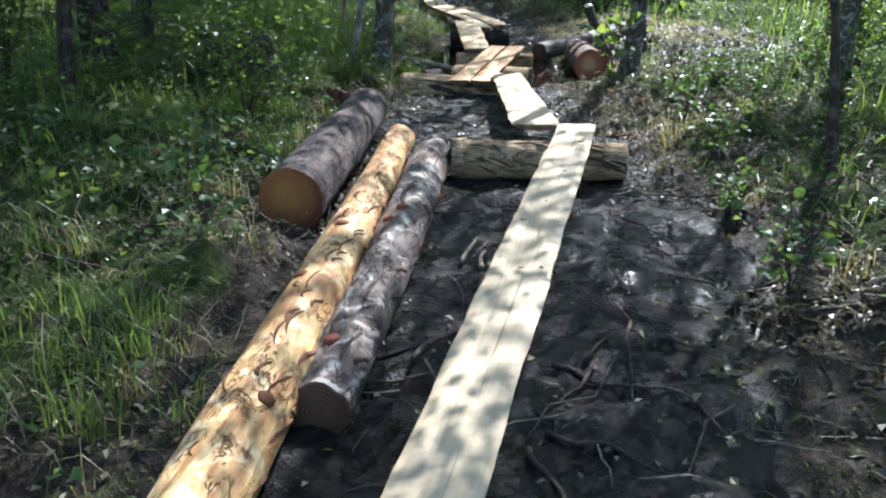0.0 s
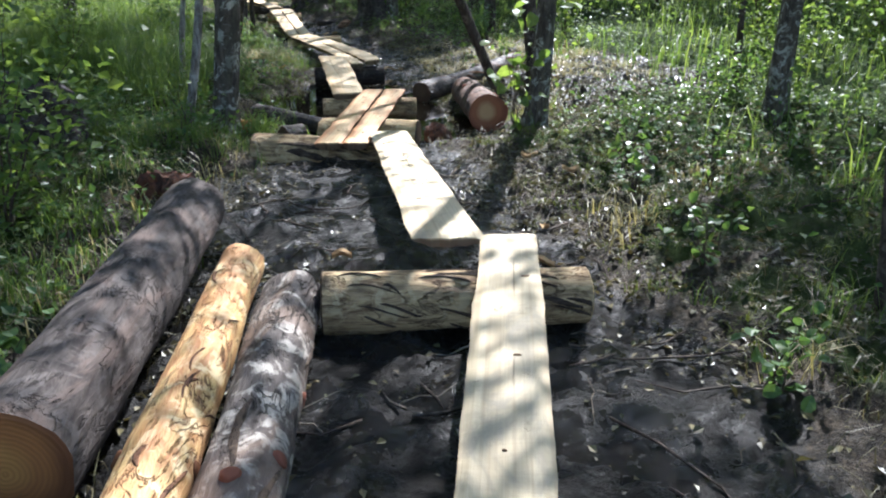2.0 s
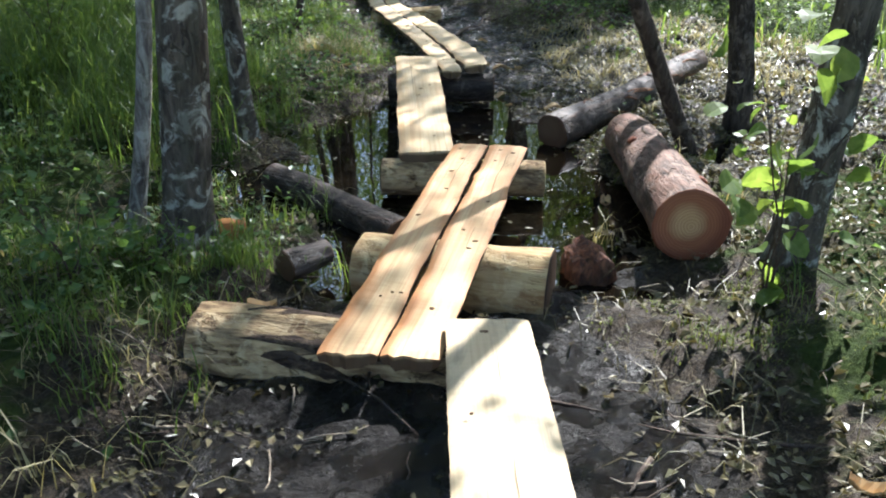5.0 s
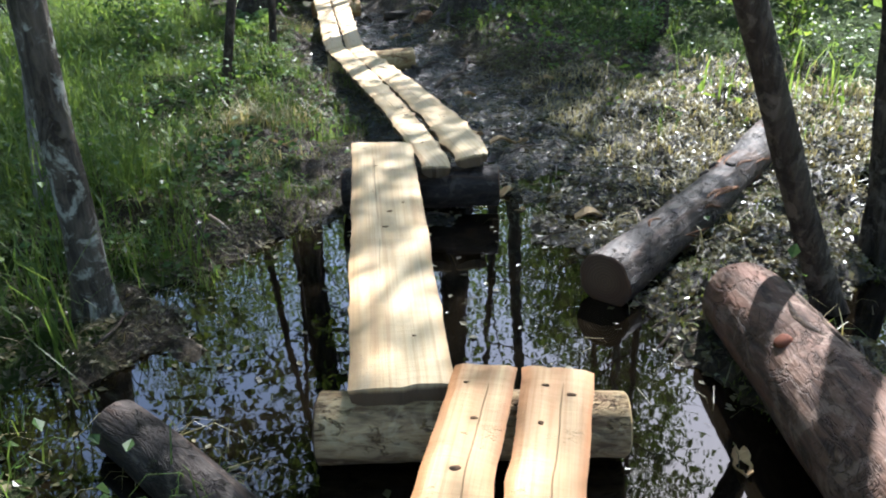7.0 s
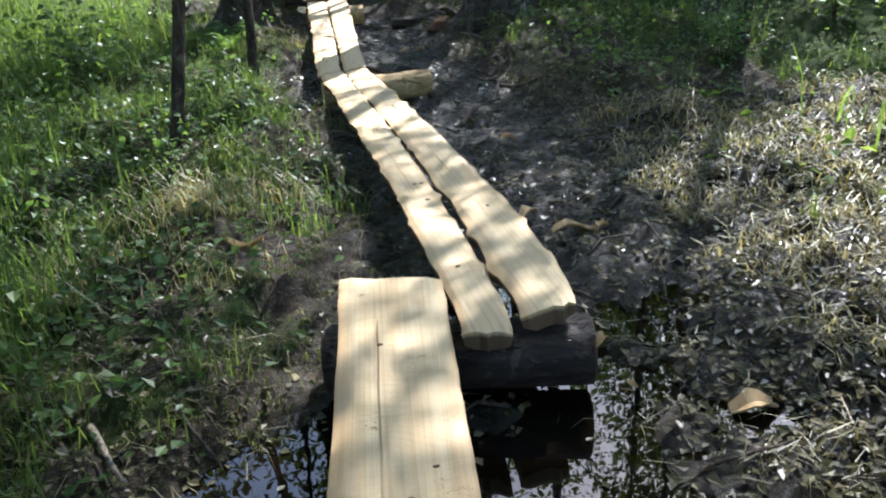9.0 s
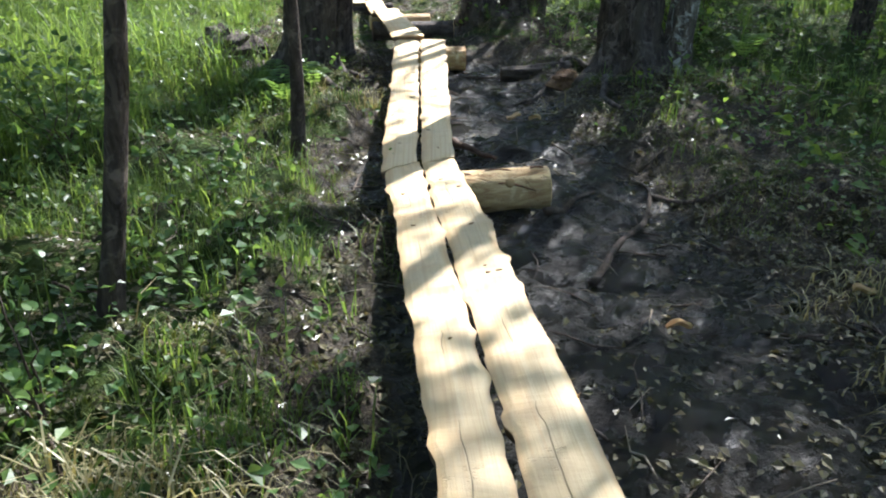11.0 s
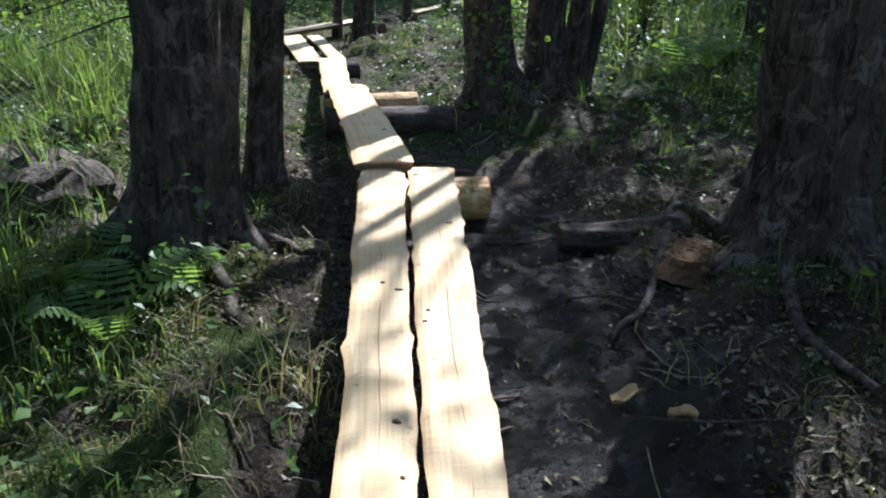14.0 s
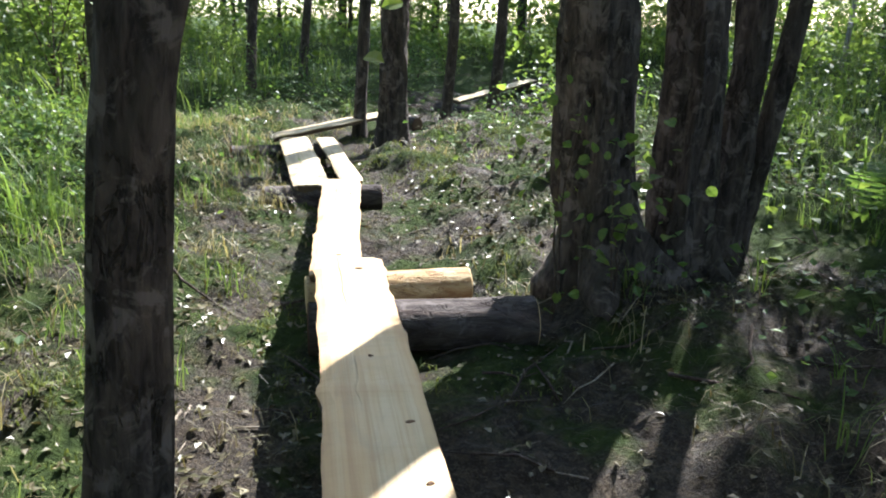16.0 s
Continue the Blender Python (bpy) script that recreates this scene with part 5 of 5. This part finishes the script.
# ---- roots, sticks, rotten wood, chips ----
def ground_root(pts, r, material, name, label, category, lift=0.4, seed=0):
    """A root or stick that follows the ground through plan points."""
    pts = np.array(pts, float)
    t = np.linspace(0, len(pts) - 1, 6 * len(pts))
    x, y = (np.interp(t, np.arange(len(pts)), pts[:, i]) for i in (0, 1))
    x = x + 0.02 * np.sin(t * 3.1 + seed)
    y = y + 0.02 * np.cos(t * 2.7 + seed)
    z = ground_z(x, y) + r * lift
    z = np.convolve(np.pad(z, 2, mode="edge"), np.ones(5) / 5, "valid") + 0.006
    v, f = tube(np.stack([x, y, z], 1), r * np.linspace(1.0, 0.45, len(t)), 8, 0.12, True, seed)
    c = v.mean(0)
    ob = new(name, mesh_of(name, v - c, f, material))
    ob.location = c
    return tagged(ob, label, category)


ground_root(((0.44, 2.56), (0.6, 2.48), (0.81, 2.38), (0.97, 2.18)), 0.010, M_TWIG, "root", "dark wet root crossing the mud", "root", 0.6, 1)
ground_root(((0.37, 2.16), (0.57, 2.08), (0.72, 1.9)), 0.010, M_TWIG, "root", "dark wet root crossing the mud", "root", 0.6, 2)
ground_root(((0.32, 2.08), (0.36, 1.95), (0.39, 1.78)), 0.013, M_TWIG, "root", "dark root beside the plank", "root", 0.6, 3)
ground_root(((-0.03, 2.53), (0.1, 2.75), (0.21, 2.99), (0.24, 3.3)), 0.011, M_TWIG, "stick", "dark stick lying in the mud", "stick", 1.2, 4)
ground_root(((0.16, 3.5), (0.2, 3.75)), 0.012, M_PALETWIG, "stick", "short bleached stick in the mud", "stick", 1.2, 5)
ground_root(((0.22, 3.45), (0.27, 3.6)), 0.014, M_PALETWIG, "stick", "short pale splinter in the mud", "stick", 1.2, 15)
ground_root(((0.78, 16.2), (0.87, 16.51), (1.12, 17.0), (1.2, 17.5), (1.15, 17.9)), 0.022, M_TWIG, "root", "grey root on dark soil", "root", 0.5, 6)
ground_root(((0.55, 16.98), (0.7, 17.18), (0.86, 17.42)), 0.024, M_TWIG, "root", "grey root beside the cream log", "root", 0.5, 7)
ground_root(((1.2, 17.4), (1.5, 17.2), (1.9, 17.3)), 0.02, M_TWIG, "root", "grey root on dark soil", "root", 0.5, 8)
ground_root(((-0.1, 18.56), (0.08, 18.3), (0.23, 18.05)), 0.028, M_REDBARK, "branch_piece", "reddish broken branch beside the planks", "branch", 1.0, 9)
ground_root(((1.2, 20.7), (0.8, 20.85), (0.55, 20.0), (0.35, 19.7)), 0.03, M_DARKTRUNK, "root", "dark root spreading down the bank", "root", 0.5, 10)
ground_root(((1.3, 20.35), (1.12, 20.0), (1.12, 19.6), (1.2, 19.2)), 0.04, M_DARKTRUNK, "root", "thick dark root of the big tree", "root", 0.5, 11)
ground_root(((-1.5, 19.95), (-1.25, 19.7), (-1.1, 19.35)), 0.04, M_DARKTRUNK, "root", "thick dark root of the spruce", "root", 0.5, 12)
ground_root(((-1.45, 20.3), (-1.15, 20.35), (-0.98, 20.2)), 0.035, M_DARKTRUNK, "root", "thick dark root of the spruce", "root", 0.5, 13)
ground_root(((-0.66, 12.4), (-0.42, 12.14)), 0.012, M_PALETWIG, "stick", "bleached stick at the edge of the water", "stick", 2.2, 14)


def rotten(x, y, r, h, seed, name, label, material=None, dz=0.0):
    """A crumbling stump: a ragged, hollowed tube of rotten wood."""
    z = float(ground_z(x, y))
    n = 9
    t = np.linspace(0, 1, n)
    P = np.stack([0.04 * np.sin(t * 3 + seed), 0.04 * np.cos(t * 2 + seed), -0.08 + t * (h + 0.08)], 1)
    v, f = tube(P, r * np.array((1.35, 1.2, 1.08, 1.0, 0.97, 0.92, 0.85, 0.62, 0.3)), 18, 0.3, True, seed)
    g = np.random.default_rng(seed)
    v = v + g.normal(size=v.shape) * r * 0.06
    v[-18:, 2] -= h * 0.25
    ob = new(name, mesh_of(name, v, f, material or M_ROTTEN, False))
    ob.location = (x, y, z + dz)
    return tagged(ob, label, "stump")


rotten(1.17, 9.25, 0.14, 0.20, 1, "rotten_stump", "crumbling red rotten stump in the mud")
rotten(-0.80, 6.98, 0.16, 0.24, 2, "rotten_stump", "crumbling red-brown rotten stump behind a log")
rotten(-2.2, 8.7, 0.38, 0.55, 3, "old_stump", "black hollow old stump overgrown with grass", M_DARKTRUNK)
rotten(-2.35, 20.35, 0.32, 0.35, 4, "old_stump", "mossy dark old stump in the shade", M_DARKTRUNK)
rotten(0.80, 20.3, 0.13, 0.13, 5, "rotten_stump", "brown rotten stump with a broken top on the dark bank", M_KNOT)
# dark sunk log stands in for the shaded hollow under the bank's overhang
log_thing("rotten_log", (0.20, 20.62, -0.06), (0.86, 20.72, -0.03), 0.07, 0.085, M_DARKTRUNK, M_ENDDARK, M_ENDDARK, "sunk dark log standing in for the shaded overhang of the bank", 31, 0.2, 0.02)
log_thing("log_piece", (-0.20, 9.06, -0.15), (-0.04, 9.22, -0.15), 0.07, 0.06, M_SPOTTED, M_ENDDARK, M_ENDDARK, "short grey broken log piece in the mud", 32, 0.15)
log_thing("log_piece", (-0.60, 9.48, float(ground_z(-0.6, 9.48)) + 0.07), (-0.49, 9.52, float(ground_z(-0.5, 9.5)) + 0.07), 0.06, 0.055, M_ENDORANGE, M_ENDORANGE, M_ENDORANGE, "small orange sawn wood offcut in the moss", 33, 0.1)


def chip(x, y, length, width, turn, seed, label, material=M_CHIP):
    """A curled bark chip lying on the ground."""
    t = np.linspace(-0.5, 0.5, 9)
    g = np.random.default_rng(seed)
    w = width * (0.35 + 0.65 * np.cos(t * 2.6)) * g.uniform(0.8, 1.2, 9)
    z = 0.12 * length * np.cos(t * 5 + seed)
    top = np.concatenate([np.stack([t * length, w * k, z + 0.02 * abs(k) * 2], 1) for k in (-0.5, 0, 0.5)])
    v = np.concatenate([top, top - np.array((0, 0, 0.008))])
    f = []
    for o, fl in ((0, False), (27, True)):
        for k in (0, 1):
            for i in range(8):
                a = o + k * 9 + i
                q = (a, a + 1, a + 10, a + 9)
                f.append(q[::-1] if fl else q)
    for i in range(8):
        f.append((i + 1, i, 27 + i, 28 + i))
        f.append((18 + i, 19 + i, 46 + i, 45 + i))
    for i in (0, 8):
        for k in (0, 9):
            f.append((i + k, i + k + 9, i + k + 36, i + k + 27))
    ob = new("bark_chip", mesh_of("bark_chip", v, f, material, False))
    ob.matrix_world = Matrix.Translation((x, y, float(ground_z(x, y)) + 0.03)) @ Matrix.Rotation(radians(turn), 4, "Z")
    return tagged(ob, label, "bark chip", "hewing chips")


for i, (x, y, L, W, a) in enumerate(((1.02, 14.27, 0.16, 0.07, 50), (1.22, 13.95, 0.26, 0.07, 20), (1.36, 13.98, 0.12, 0.06, 60), (-0.42, 13.78, 0.22, 0.05, -8), (1.05, 12.85, 0.16, 0.07, 25), (1.12, 12.6, 0.1, 0.07, -40), (1.50, 12.41, 0.15, 0.09, 5), (1.2, 5.6, 0.12, 0.05, -20), (1.35, 6.1, 0.1, 0.05, 60), (1.75, 6.9, 0.12, 0.05, 10), (1.6, 7.4, 0.12, 0.05, -30), (0.62, 15.1, 0.1, 0.03, 70), (0.6, 14.2, 0.12, 0.04, -60), (1.1, 15.8, 0.12, 0.03, 20), (1.9, 16.0, 0.1, 0.04, 5), (-0.25, 8.75, 0.12, 0.06, 10), (1.5, 10.2, 0.12, 0.06, 80), (0.35, 19.25, 0.12, 0.06, 30), (0.52, 19.1, 0.1, 0.05, -20), (0.2, 5.8, 0.1, 0.05, 0))):
    chip(x, y, L, W, a, i, "curled orange bark chip shed by hewn planks")


# ---- young spruces ----
def young_spruce(x, y, height, seed):
    """A young spruce: stem and whorls of drooping branches, each clad in needles."""
    g = np.random.default_rng(seed)
    ob = thing("young_spruce", "dark young spruce with drooping needled branches", "tree", at=Matrix.Translation(at_ground(x, y)))
    t = np.linspace(0, 1, 8)
    v, f = tube(np.stack([t * 0.06, t * 0.03, t * height - 0.08], 1), 0.035 * (1 - t * 0.9) * height / 2, 8, 0.05, True, seed)
    part("trunk", mesh_of("trunk", v, f, M_DARKTRUNK), ob)
    for w in range(8):
        z = height * (0.1 + 0.11 * w)
        for k in range(6):
            a = g.uniform(0, 6.28)
            L = (height - z) * 0.45 * g.uniform(0.7, 1.1) + 0.12
            u = np.linspace(0, 1, 7)
            d = np.array((math.cos(a), math.sin(a), 0))
            P = np.outer(u * L, d) + np.outer(z - 0.28 * L * u + 0.12 * L * u ** 3, (0, 0, 1))
            m = int(150 * L) + 20
            q = g.uniform(0.12, 1, m)
            B = np.stack([np.interp(q, u, P[:, i]) for i in range(3)], 1)
            side = np.cross(d, (0, 0, 1.0))
            e = d * 0.6 + side * g.choice((-1, 1), m)[:, None] * g.uniform(0.5, 1.2, m)[:, None] + g.normal(size=(m, 3)) * 0.25
            e /= np.linalg.norm(e, axis=1)[:, None]
            ln = g.uniform(0.05, 0.13, m)[:, None] * (0.5 + 0.5 * L)
            n = np.cross(e, g.normal(size=(m, 3)))
            n /= np.linalg.norm(n, axis=1)[:, None]
            V = np.stack([B - n * 0.006, B + n * 0.006, B + e * ln * 0.7 + n * 0.005, B + e * ln, B + e * ln * 0.7 - n * 0.005], 1).reshape(-1, 3)
            F = (np.arange(m)[:, None] * 5 + np.arange(5)).tolist()
            v, f = join([tube(P, 0.006 * (1 - u * 0.8), 4, 0, False), (V, F)])
            part("branch", mesh_of("branch", v, f, M_NEEDLE, False), ob)
    return ob


young_spruce(-2.75, 7.7, 2.3, 1)
young_spruce(-3.5, 9.6, 2.9, 2)
young_spruce(-3.3, 5.2, 1.6, 3)


# ---- unseen crowns of the far wood, added to keep sky out of water reflections ----
g = np.random.default_rng(51)
n = 60000
x, y = g.uniform(-12, 12, n), g.uniform(44, 58, n)
p = np.stack([x, y, 4 + g.uniform(0, 15, n)], 1)[clumpy(x, y, 0.5, 140) > 0.35]
v, f = leaf_cloud(p, g.uniform(0.14, 0.3, len(p)), np.tile(np.array((0, 0, 0.6)), (len(p), 1)), 0.72, 0.22, g)
tagged(new("far_crowns", mesh_of("far_crowns", v, f, M_LEAF, False)), "unseen leafy crowns added to screen the sky from the water", "woods", kind="stuff")
